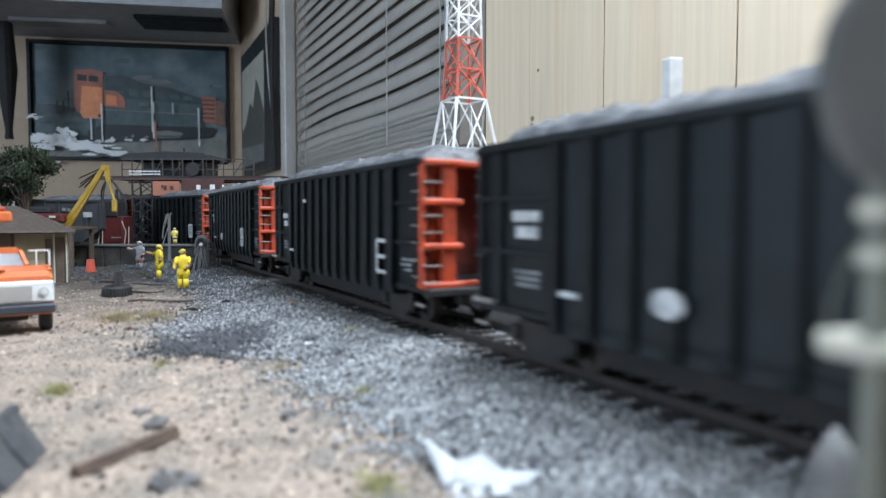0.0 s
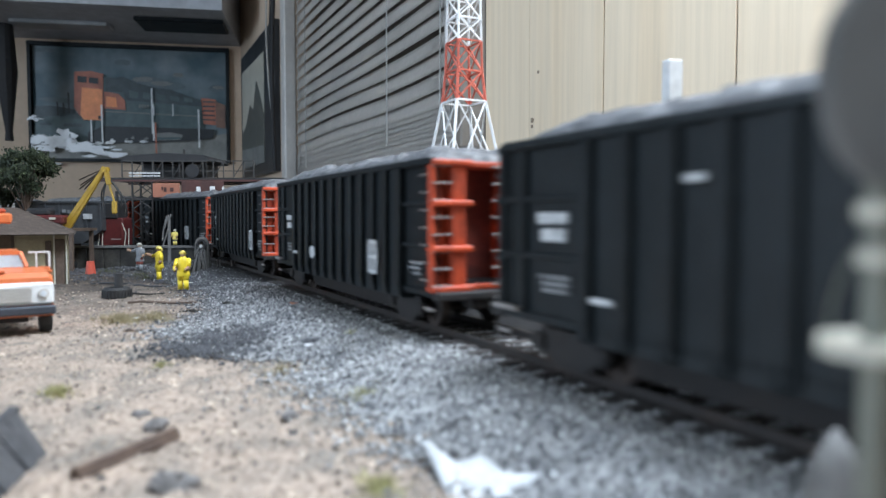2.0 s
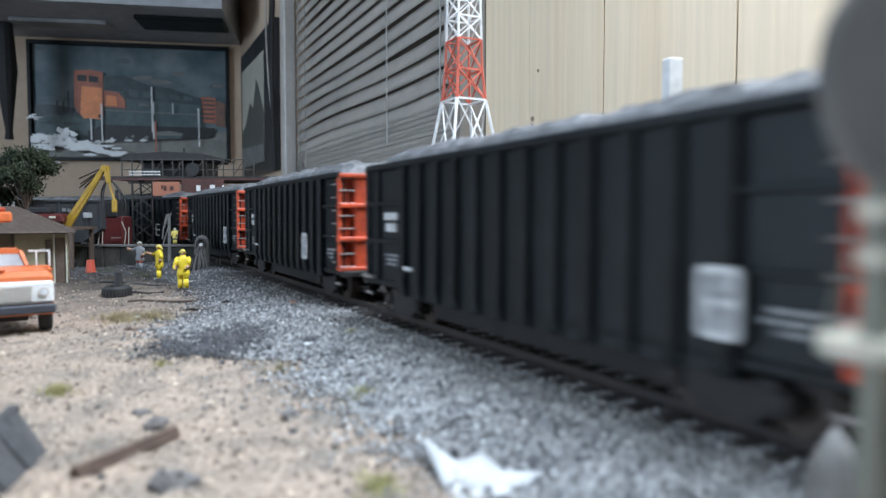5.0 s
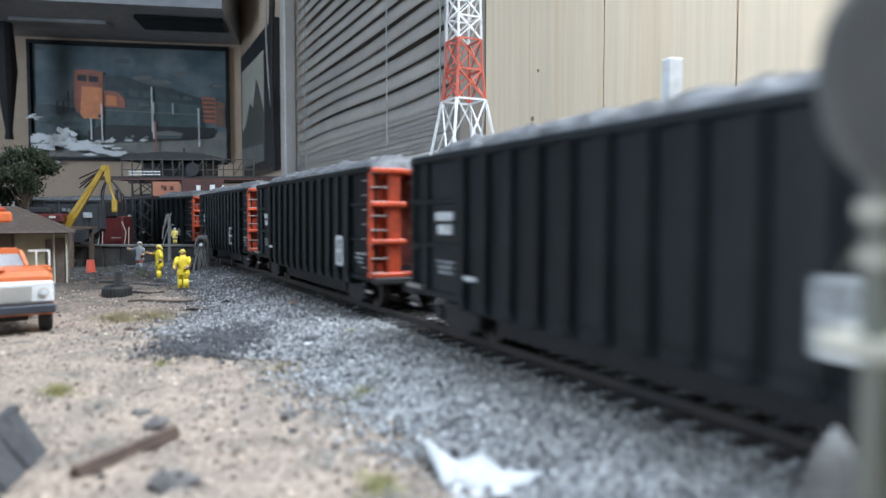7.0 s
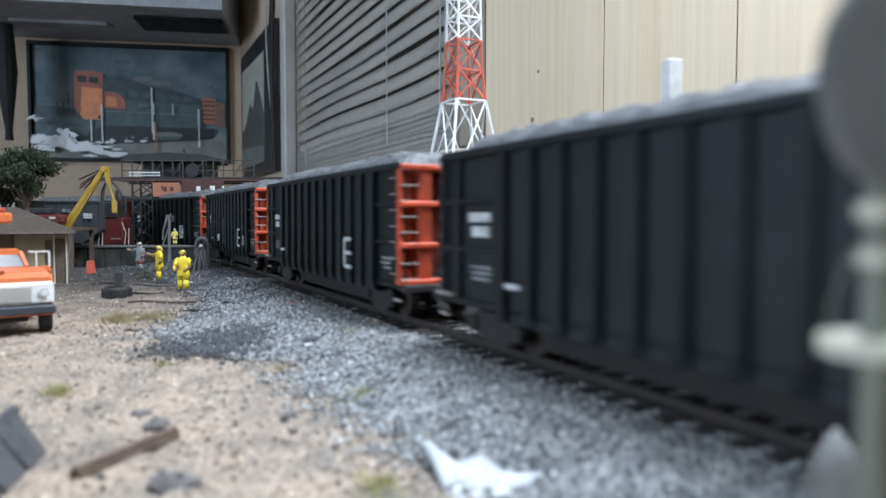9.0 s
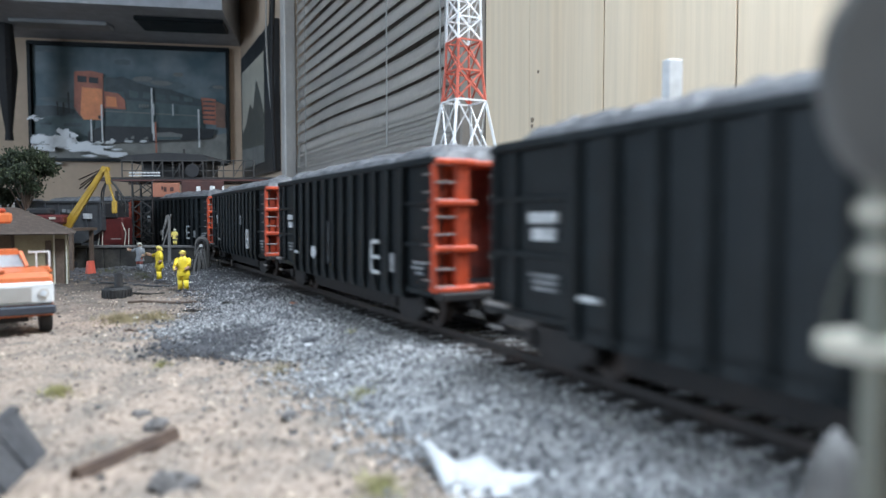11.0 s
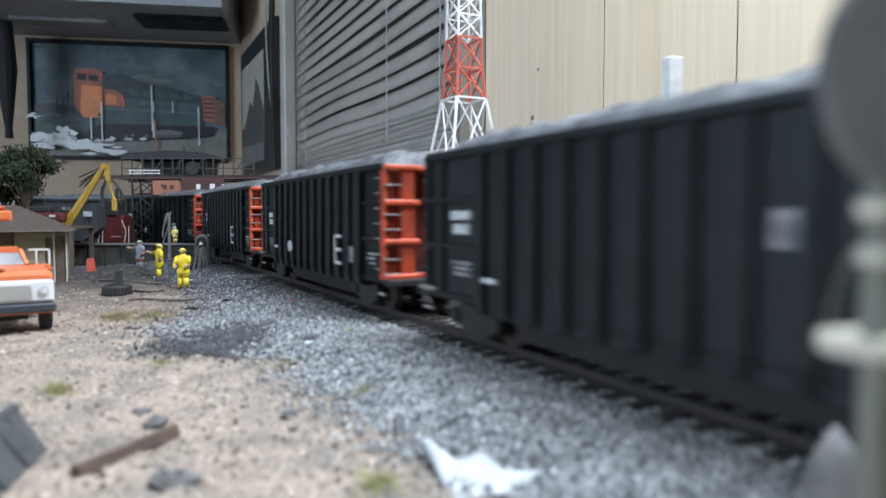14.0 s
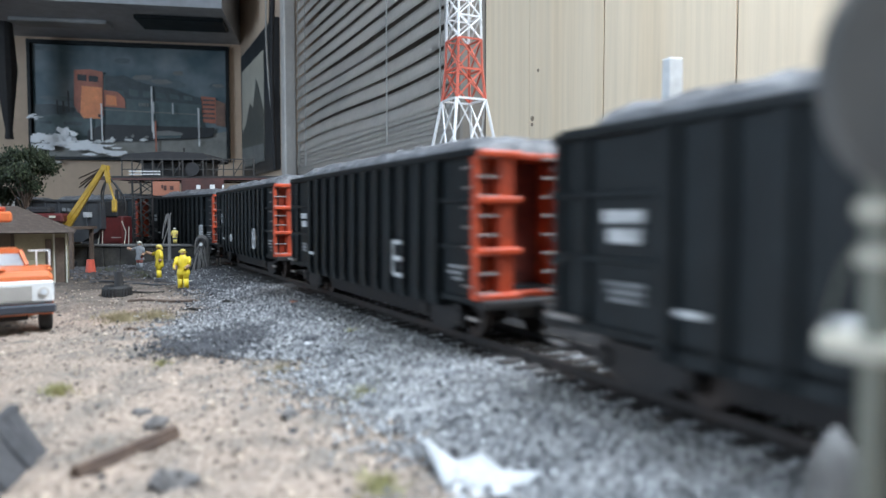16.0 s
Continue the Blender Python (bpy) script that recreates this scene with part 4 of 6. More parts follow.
# ---- print on the poster: flat shapes laid over one another ----
def build_print():
    ob, x0, z0, w, h = POSTER
    layer = [0]

    def flat(name, mat, pts, label=""):
        layer[0] += 1
        y = -0.0040 - 0.0003 * layer[0]
        bm = B()
        bm.faces.new([bm.verts.new((x0 + u * w, y, z0 + v * h)) for u, v in pts])
        bmesh.ops.recalc_face_normals(bm, faces=bm.faces)
        if bm.faces[:][0].normal.y > 0:
            bmesh.ops.reverse_faces(bm, faces=bm.faces)
        bmesh.ops.solidify(bm, geom=bm.faces[:], thickness=0.0002)
        return part(name, bm, mat, ob, label)

    flat("print_sky", M_P_SKY, ((0.01, 0.01), (0.99, 0.01), (0.99, 0.99), (0.01, 0.99)), "dark teal sky with grey clouds, printed")
    rng = random.Random(29)

    def blot(name, mat, cx, cz, rx, rz, n=13, rough=0.35):
        """A soft-edged shape: an uneven oval."""
        pts = []
        for i in range(n):
            a = 2 * math.pi * i / n
            k = 1 - rough * rng.random()
            pts.append((min(max(cx + rx * k * math.cos(a), 0.012), 0.988), min(max(cz + rz * k * math.sin(a), 0.012), 0.988)))
        flat(name, mat, pts)

    # clouds, far to near
    for cx, cz, rx, rz in ((0.60, 0.70, 0.13, 0.055), (0.70, 0.67, 0.09, 0.05), (0.94, 0.66, 0.055, 0.04), (0.46, 0.86, 0.05, 0.03), (0.07, 0.95, 0.06, 0.03), (0.13, 0.52, 0.10, 0.03)):
        blot("print_cloud", M_P_HILL3, cx, cz, rx, rz)
    for cx, cz, rx, rz in ((0.56, 0.72, 0.055, 0.028), (0.74, 0.77, 0.035, 0.025), (0.65, 0.69, 0.07, 0.025), (0.95, 0.67, 0.035, 0.02)):
        blot("print_cloud", M_P_TANK, cx, cz, rx, rz)
    flat("print_hill", M_P_HILL, ((0.01, 0.34), (0.01, 0.46), (0.10, 0.47), (0.22, 0.44), (0.22, 0.30)))
    flat("print_ground", M_P_GROUND, ((0.01, 0.01), (0.99, 0.01), (0.99, 0.26), (0.93, 0.24), (0.70, 0.20), (0.40, 0.19), (0.01, 0.28)))
    flat("print_yard", M_P_BODY, ((0.01, 0.14), (0.35, 0.14), (0.35, 0.36), (0.20, 0.40), (0.01, 0.36)))
    for u, v, du, dv in ((0.12, 0.38, 0.05, 0.06), (0.04, 0.30, 0.06, 0.02), (0.16, 0.29, 0.09, 0.03), (0.20, 0.36, 0.05, 0.05)):
        flat("print_yard_thing", M_P_HILL, ((u, v), (u + du, v), (u + du, v + dv), (u, v + dv * 0.9)))
    flat("print_far_carriage", M_P_RUST, ((0.86, 0.34), (0.935, 0.33), (0.935, 0.56), (0.86, 0.57)))
    for i in range(5):
        v = 0.37 + i * 0.04
        flat("print_louvre", M_P_HILL, ((0.867, v), (0.93, v - 0.002), (0.93, v + 0.012), (0.867, v + 0.014)))
    flat("print_far_carriage", M_P_RUST2, ((0.937, 0.31), (0.985, 0.30), (0.985, 0.51), (0.937, 0.54)))
    flat("print_locomotive", M_P_BODY, ((0.30, 0.24), (0.80, 0.27), (0.87, 0.30), (0.86, 0.55), (0.80, 0.58), (0.70, 0.635), (0.60, 0.655), (0.52, 0.69), (0.46, 0.735), (0.41, 0.72), (0.35, 0.74), (0.34, 0.38), (0.30, 0.36)))
    flat("print_long_hood", M_P_HILL, ((0.37, 0.60), (0.46, 0.60), (0.47, 0.53), (0.86, 0.49), (0.86, 0.55), (0.80, 0.58), (0.70, 0.635), (0.60, 0.655), (0.52, 0.69), (0.46, 0.735), (0.41, 0.72), (0.37, 0.725)))
    for i in range(5):
        u = 0.49 + i * 0.07
        flat("print_hood_door", M_P_BODY, ((u, 0.555 - i * 0.006), (u + 0.045, 0.55 - i * 0.006), (u + 0.045, 0.605 - i * 0.012), (u, 0.62 - i * 0.012)))
    flat("print_walkway", M_P_TANK, ((0.36, 0.425), (0.86, 0.40), (0.86, 0.408), (0.36, 0.435)))
    flat("print_cab", M_P_RUST, ((0.215, 0.46), (0.235, 0.40), (0.36, 0.37), (0.362, 0.755), (0.30, 0.775), (0.22, 0.765)))
    flat("print_cab_nose", M_P_ORANGE, ((0.245, 0.39), (0.262, 0.35), (0.352, 0.35), (0.356, 0.62), (0.255, 0.63)))
    flat("print_cab_side", M_P_RUST, ((0.365, 0.455), (0.472, 0.445), (0.468, 0.53), (0.435, 0.585), (0.365, 0.60)))
    flat("print_cab_door", M_P_ORANGE, ((0.375, 0.47), (0.43, 0.465), (0.425, 0.55), (0.375, 0.56)))
    flat("print_cab_window", M_P_DARK, ((0.235, 0.675), (0.280, 0.672), (0.280, 0.725), (0.235, 0.73)))
    flat("print_cab_window", M_P_DARK, ((0.292, 0.67), (0.338, 0.665), (0.338, 0.715), (0.292, 0.72)))
    flat("print_cab_step", M_P_DARK, ((0.335, 0.36), (0.354, 0.36), (0.354, 0.385), (0.335, 0.39)))
    flat("print_underframe", M_P_DARK, ((0.28, 0.14), (0.78, 0.18), (0.92, 0.21), (0.93, 0.29), (0.36, 0.30), (0.28, 0.24)))
    for u, v, du in ((0.40, 0.17, 0.022), (0.385, 0.155, 0.03), (0.475, 0.18, 0.014), (0.49, 0.165, 0.030), (0.505, 0.20, 0.012), (0.56, 0.17, 0.030), (0.575, 0.195, 0.018), (0.335, 0.145, 0.03)):
        blot("print_wheel", M_P_PALE if du > 0.02 else M_P_TANK, u, v, du, 0.022, 9, 0.6)
    flat("print_tank", M_P_TANK, ((0.62, 0.18), (0.75, 0.19), (0.765, 0.235), (0.70, 0.255), (0.62, 0.245)))
    flat("print_tank_shade", M_P_BODY, ((0.63, 0.185), (0.75, 0.195), (0.755, 0.215), (0.63, 0.21)))
    for u, t, b, m in ((0.605, 0.64, 0.24, M_P_PALE), (0.622, 0.34, 0.03, M_P_RUST), (0.611, 0.34, 0.18, M_P_PALE), (0.845, 0.46, 0.12, M_P_PALE), (0.298, 0.35, 0.16, M_P_PALE), (0.352, 0.48, 0.14, M_P_PALE),
                       (0.19, 0.58, 0.40, M_P_DARK), (0.135, 0.50, 0.38, M_P_DARK), (0.165, 0.49, 0.4, M_P_DARK)):
        flat("print_pole", m, ((u, b), (u + 0.008, b), (u + 0.006, t), (u - 0.002, t)))
    for u in (0.542, 0.556, 0.570, 0.584):
        flat("print_number", M_P_TANK, ((u, 0.462), (u + 0.009, 0.462), (u + 0.009, 0.492), (u, 0.492)))
    for u in (0.615, 0.713):
        flat("print_stripe", M_P_PALE, ((u, 0.40), (u + 0.006, 0.40), (u + 0.005, 0.50), (u, 0.50)))
    # white glare on the glossy poster, painted as patches with torn outlines
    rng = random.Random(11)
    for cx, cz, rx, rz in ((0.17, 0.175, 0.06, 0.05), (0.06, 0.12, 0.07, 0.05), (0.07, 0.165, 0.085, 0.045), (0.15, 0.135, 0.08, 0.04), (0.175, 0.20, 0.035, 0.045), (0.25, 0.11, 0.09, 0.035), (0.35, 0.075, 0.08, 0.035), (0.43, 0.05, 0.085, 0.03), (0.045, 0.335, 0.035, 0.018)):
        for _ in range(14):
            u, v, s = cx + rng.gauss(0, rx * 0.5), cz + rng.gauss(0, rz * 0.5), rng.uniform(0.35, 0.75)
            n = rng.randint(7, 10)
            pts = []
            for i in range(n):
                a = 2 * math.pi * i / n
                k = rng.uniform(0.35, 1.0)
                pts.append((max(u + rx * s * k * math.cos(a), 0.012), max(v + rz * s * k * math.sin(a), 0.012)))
            flat("print_snow", M_P_GLARE, pts)
    bm = box(B(), ((x0 + w / 2), -0.002, z0 + h / 2), (w, 0.003, h))
    part("backing", bm, M_BLACK, ob)


def build_side_picture():
    ob = thing("framed_picture", "dark-framed picture of a grey mountain, hung on the side wall", "picture")
    a, b = 1.745 * GROW, 2.19 * GROW
    z0, z1 = 0.155, 0.535

    def flat(name, mat, pts, y):
        bm = B()
        f = bm.faces.new([bm.verts.new((b + (a - b) * u, y, z0 + (z1 - z0) * v)) for u, v in pts])
        f.normal_update()
        if f.normal.y < 0:
            bmesh.ops.reverse_faces(bm, faces=bm.faces)
        bmesh.ops.solidify(bm, geom=bm.faces[:], thickness=0.0006)
        on_side(name, bm, mat, ob)

    on_side("frame", box(B(), ((a + b) / 2, 0.008, (z0 + z1) / 2), (b - a, 0.016, z1 - z0), None, 0.002), M_P_FRAME, ob)
    flat("mat_board", M_P_DARK, ((0.02, 0.02), (0.98, 0.02), (0.98, 0.98), (0.02, 0.98)), 0.0172)
    flat("print_sky", M_P_HAZE, ((0.06, 0.08), (0.76, 0.08), (0.76, 0.85), (0.06, 0.86)), 0.0182)
    flat("print_mountain", M_P_HILL2, ((0.06, 0.12), (0.76, 0.10), (0.76, 0.42), (0.62, 0.62), (0.54, 0.70), (0.44, 0.50), (0.34, 0.56), (0.20, 0.42), (0.06, 0.36)), 0.0190)
    flat("print_field", M_P_TANK, ((0.06, 0.08), (0.76, 0.08), (0.76, 0.20), (0.06, 0.24)), 0.0198)


# ---- small figures: each one plain mesh ----
def figure(name, label, x, y, z, turn, suit, cap, tall=0.0205, arms=((0.2, -0.3), (-0.2, -0.3)), lower=None, boots=None):
    """A moulded figure; arms: for each arm the sideways and forward reach of the hand in body heights."""
    mats = [suit, cap, lower or suit, boots or M_BOOT, M_FACE]
    bm = B()

    def put(i, build):
        n = len(bm.faces)
        build()
        bm.faces.ensure_lookup_table()
        for f in bm.faces[n:]:
            f.material_index = i

    h = tall
    for side, step in ((-1, 0.035), (1, -0.035)):
        hip, knee, foot = Vector((side * 0.062 * h, 0, 0.48 * h)), Vector((side * 0.070 * h, -0.02 * h + step * h * 0.5, 0.27 * h)), Vector((side * 0.074 * h, step * h, 0.045 * h))
        put(2, lambda: tube(bm, knee, hip, 0.066 * h, 0.082 * h, n=10))
        put(2, lambda: tube(bm, foot, knee, 0.060 * h, 0.064 * h, n=10))
        put(2, lambda: ball(bm, knee, 0.066 * h, 1))
        put(3, lambda: ball(bm, (foot.x, foot.y - 0.035 * h, 0.028 * h), 0.048 * h, 2, (0.85, 1.6, 0.6)))
    # a loose coat, widest at its hem, with a folded waist
    rings = ((0.365, 0.150, 0.110), (0.38, 0.158, 0.118), (0.47, 0.142, 0.104), (0.55, 0.128, 0.096), (0.63, 0.140, 0.104), (0.72, 0.150, 0.104), (0.79, 0.128, 0.092), (0.835, 0.066, 0.062), (0.86, 0.050, 0.050))

    def coat():
        prev = None
        for j, (z, rx, ry) in enumerate(rings):
            ring = []
            for i in range(16):
                a = 2 * math.pi * i / 16
                fold = 1 + (0.07 if j < 3 else 0.035) * math.sin(5 * a + j * 0.7)
                ring.append(bm.verts.new((rx * fold * math.cos(a) * h, ry * fold * math.sin(a) * h, z * h)))
            if prev:
                for i in range(16):
                    bm.faces.new((prev[i], prev[(i + 1) % 16], ring[(i + 1) % 16], ring[i]))
            else:
                bm.faces.new(ring[::-1])
            prev = ring
        bm.faces.new(prev)

    put(0, coat)
    for side, (reach, fore) in zip((-1, 1), arms):
        sh = Vector((side * 0.135 * h, 0, 0.765 * h))
        hand = Vector((side * 0.135 * h + reach * h, -fore * h, (0.53 if abs(reach) < 0.25 else 0.76) * h))
        elbow = (sh + hand) / 2 + Vector((side * 0.035 * h, 0.03 * h, -0.055 * h))
        put(0, lambda: ball(bm, sh, 0.056 * h, 1))
        put(0, lambda: tube(bm, elbow, sh, 0.046 * h, 0.055 * h, n=9))
        put(0, lambda: ball(bm, elbow, 0.047 * h, 1))
        put(0, lambda: tube(bm, hand, elbow, 0.044 * h, 0.046 * h, n=9))
        put(4, lambda: ball(bm, hand, 0.034 * h, 1))
    put(4, lambda: ball(bm, (0, -0.014 * h, 0.893 * h), 0.060 * h, 2, (0.88, 1.0, 1.15)))
    put(1, lambda: tube(bm, (0, -0.012 * h, 0.925 * h), (0, -0.006 * h, 0.938 * h), 0.092 * h, 0.082 * h, n=14))
    put(1, lambda: ball(bm, (0, -0.004 * h, 0.936 * h), 0.076 * h, 2, (0.95, 1.1, 0.80)))
    put(1, lambda: tube(bm, (0, 0.040 * h, 0.935 * h), (0, 0.055 * h, 0.845 * h), 0.045 * h, 0.062 * h, n=9))
    me = bpy.data.meshes.new(name)
    bm.to_mesh(me)
    bm.free()
    for p in me.polygons:
        p.use_smooth = True
    for m in mats:
        me.materials.append(m)
    ob = tagged(new(name, me), label, "figurine", "yard figures")
    ob.matrix_basis = pose(x, y, z, 0, 0, turn)
    return ob


def build_figures():
    figure("worker_figurine", "yellow rain-suited worker figurine standing by the gravel", -0.1362, 0.3593, height(-0.1362, 0.3593), 10, M_YELLOW, M_YELLOW2, 0.0215, ((-0.02, 0.20), (-0.06, 0.12)))
    figure("worker_figurine", "yellow-suited worker figurine reaching out one arm", -0.1736, 0.4197, height(-0.1736, 0.4197), -50, M_YELLOW, M_YELLOW2, 0.0215, ((-0.30, 0.22), (0.02, 0.05)))
    figure("worker_figurine", "grey-shirted worker figurine with red trousers pointing", -0.2137, 0.4839, height(-0.2137, 0.4839), -20, M_GREYCLOTH, M_PALE, 0.0210, ((-0.34, 0.05), (0.03, 0.08)), M_REDCLOTH)
    figure("worker_figurine", "small figurine in a yellow vest standing on the kerb", -0.2034, 0.5215, 0.0174, 0, M_YELLOW2, M_PALE, 0.0125, ((-0.02, 0.12), (-0.02, 0.12)), M_GREYCLOTH)


# ---- pickup truck ----
def build_truck():
    t = thing("pickup_truck", "orange pickup truck model with white grille and open door", "truck", pose(-0.1413, 0.2178, 0.0003, 0, 0, 36))
    W = 0.0152

    def solid(name, rings, mat, parent=t, label="", bevel=0.0006):
        """A body lofted along y: rings of (y, half width, bottom, top)."""
        bm = B()
        prev = None
        for y, hw, zb, zt in rings:
            ring = [bm.verts.new(v) for v in ((-hw, y, zb), (hw, y, zb), (hw, y, zt - 0.0012), (hw - 0.0012, y, zt), (-hw + 0.0012, y, zt), (-hw, y, zt - 0.0012))]
            if prev:
                for i in range(6):
                    bm.faces.new((prev[i], prev[(i + 1) % 6], ring[(i + 1) % 6], ring[i]))
            else:
                bm.faces.new(ring[::-1])
            prev = ring
        bm.faces.new(prev)
        bmesh.ops.recalc_face_normals(bm, faces=bm.faces)
        return part(name, bm, mat, parent, label, smooth=False)

    hood = solid("hood", ((0.0004, W, 0.0062, 0.0188), (0.002, W, 0.0060, 0.0205), (0.019, W, 0.0060, 0.0212)), M_TRUCK, label="orange hood and fenders")
    part("hood_crease", box(B(), (0, 0.009, 0.0212), (0.0040, 0.016, 0.0006), None, 0.0002), M_TRUCK, hood)
    solid("cab", ((0.0191, W - 0.0052, 0.0060, 0.0214), (0.034, W - 0.0052, 0.0060, 0.0214)), M_TRUCK)
    solid("roof", ((0.0235, W - 0.0066, 0.0254, 0.0270), (0.033, W - 0.0066, 0.0254, 0.0272)), M_TRUCK, label="orange roof")
    for s in (-1, 1):
        part("pillar", bar(B(), (s * (W - 0.0058), 0.0196, 0.0212), (s * (W - 0.0073), 0.0240, 0.0262), 0.0012, 0.0012), M_TRUCK, t)
        part("pillar", bar(B(), (s * (W - 0.0058), 0.0332, 0.0212), (s * (W - 0.0073), 0.0328, 0.0262), 0.0014, 0.0014), M_TRUCK, t)
    bm = B()
    bm.faces.new([bm.verts.new(v) for v in ((-W + 0.0062, 0.0198, 0.0214), (W - 0.0062, 0.0198, 0.0214), (W - 0.0075, 0.0238, 0.0256), (-W + 0.0075, 0.0238, 0.0256))])
    bmesh.ops.solidify(bm, geom=bm.faces[:], thickness=0.0003)
    part("windscreen", bm, M_SCREEN, t, "windscreen painted pale for its reflection")
    solid("bed", ((0.0345, W, 0.0065, 0.0185), (0.062, W, 0.0065, 0.0185)), M_TRUCK)
    grille = part("grille", box(B(), (0, -0.0004, 0.0138), (2 * W + 0.0002, 0.0022, 0.0072), None, 0.0007), M_WHITE, t, "white ribbed grille surround")
    for i in range(6):
        part("grille_bar", box(B(), (0, -0.0017, 0.0118 + i * 0.0008), (0.0180, 0.0005, 0.00035)), M_TRIM, grille)
    for s in (-1, 1):
        lamp = part("headlight", tube(B(), (s * (W - 0.0030), -0.0014, 0.0138), (s * (W - 0.0030), -0.0020, 0.0138), 0.0016, n=16), M_TRIM, t, "round headlight")
        part("lens", tube(B(), (s * (W - 0.0030), -0.0020, 0.0138), (s * (W - 0.0030), -0.0023, 0.0138), 0.0010, n=14), M_SCREEN, lamp)
        for y in (0.0085, 0.052):
            wheel = part("wheel", tube(B(), (s * (W - 0.0035), y, 0.0045), (s * (W + 0.0001), y, 0.0045), 0.0045, n=22), M_RUBBER, t, "black tyre")
            part("rim", tube(B(), (s * (W - 0.0001), y, 0.0045), (s * (W + 0.0003), y, 0.0045), 0.0024, n=16), M_TRIM, wheel)
    part("bumper", box(B(), (0, -0.0013, 0.0084), (2 * W + 0.001, 0.0026, 0.0030), None, 0.0006), M_BUMPER, t, "dark steel bumper")
    part("undertray", box(B(), (0, 0.030, 0.0055), (0.016, 0.056, 0.0022)), M_UNDER, t)
    part("side_lamp", ball(B(), (W - 0.0006, 0.0025, 0.0208), 0.0009, 1, (1, 1.4, 0.8)), M_TRUCK, t)
    door = part("door", box(B(), (W - 0.0018, 0.0200, 0.0138), (0.0064, 0.0010, 0.0150), None, 0.0003), M_TRUCK, t, "open orange door")
    for c, s in (((W - 0.0018, 0.0200, 0.0264), (0.0066, 0.0007, 0.0006)), ((W + 0.0012, 0.0200, 0.0238), (0.0006, 0.0007, 0.0056)), ((W - 0.0028, 0.0200, 0.0238), (0.0005, 0.0007, 0.0052))):
        part("window_frame", box(B(), c, s), M_WHITE, door)
    boom = part("boom", bar(B(), (0.0015, 0.050, 0.0185), (0.0015, 0.050, 0.0385), 0.0030, 0.0030), M_TRUCK, t, "orange lifting boom")
    part("boom_head", box(B(), (0.0030, 0.049, 0.0382), (0.0088, 0.0050, 0.0040), None, 0.0007), M_TRUCK, boom)
    part("boom_lamp", box(B(), (0.0025, 0.049, 0.0410), (0.0060, 0.004, 0.0016), None, 0.0005), M_ORANGE, boom)


# ---- shed ----
def build_shed():
    s = thing("shed", "cream clapboard shed with brown shingled roof and door", "shed", pose(-0.2165, 0.395, 0, 0, 0, 27))
    part("wall", box(B(), (-0.0130, 0.024, 0.0155), (0.0255, 0.044, 0.031), None, 0.0003), M_CREAM, s, "cream painted front")
    part("wall", box(B(), (-0.0575, 0.030, 0.0155), (0.062, 0.034, 0.031), None, 0.0003), M_TAN, s, "tan recessed wall under the porch")
    for i in range(9):
        part("clapboard", box(B(), (-0.0180, 0.0018, 0.003 + i * 0.0032), (0.0130, 0.0005, 0.0028)), M_CREAM, s)
    part("porch_post", box(B(), (-0.0265, 0.004, 0.0145), (0.0022, 0.0022, 0.029), None, 0.0003), M_BROWN, s)
    part("porch_post", box(B(), (-0.0800, 0.004, 0.0145), (0.0022, 0.0022, 0.029), None, 0.0003), M_BROWN, s)
    part("door", box(B(), (-0.0035, 0.0016, 0.0132), (0.0048, 0.0010, 0.0262), None, 0.0002), M_BROWN, s, "brown wooden door")
    part("window", box(B(), (-0.0092, 0.0016, 0.0165), (0.0030, 0.0010, 0.0180), None, 0.0002), M_BROWN, s, "dark narrow window")
    for x in (-0.0064, -0.0002):
        part("corner_board", box(B(), (x, 0.0012, 0.0150), (0.0008, 0.0014, 0.030)), M_PALE, s)
    # hipped roof with overhang
    z0, z1 = 0.0300, 0.0445
    ring = [(0.0040, -0.008, z0), (0.0040, 0.058, z0), (-0.100, 0.058, z0), (-0.100, -0.008, z0)]
    ridge = [(-0.0260, 0.025, z1), (-0.082, 0.025, z1)]
    bm = B()
    low = [bm.verts.new(v) for v in ring]
    under = [bm.verts.new((x, y, z - 0.0011)) for x, y, z in ring]
    top = [bm.verts.new(v) for v in ridge]
    for f in ((low[0], low[1], top[0]), (low[1], low[2], top[1], top[0]), (low[2], low[3], top[1]), (low[3], low[0], top[0], top[1]), under[::-1]):
        bm.faces.new(f)
    for i in range(4):
        bm.faces.new((low[i], low[(i + 1) % 4], under[(i + 1) % 4], under[i]))
    bmesh.ops.recalc_face_normals(bm, faces=bm.faces)
    roof = part("roof", bm, M_ROOF, s, "brown shingled hip roof")
    # courses of shingles on the slope towards the yard
    first = None
    for r in range(9):
        f = (r + 0.3) / 9.6
        y, z = -0.008 + 0.033 * f, z0 + (z1 - z0) * f + 0.0001
        a, b = -0.100 + 0.018 * f, 0.0040 - 0.030 * f
        n = int((b - a) / 0.0062)
        for i in range(n):
            x = a + (i + 0.5 + 0.25 * (r % 2)) * (b - a) / (n + 0.3)
            m = pose(x, y, z, 23.5 + (i * 7 + r * 5) % 5 * 0.5, 0, 0)
            if first is None:
                first = part("shingle", box(B(), (0, 0, 0), (0.0064, 0.0058, 0.0003)), M_ROOF, roof)
                first.matrix_basis = m
            else:
                share("shingle", first, roof, m)


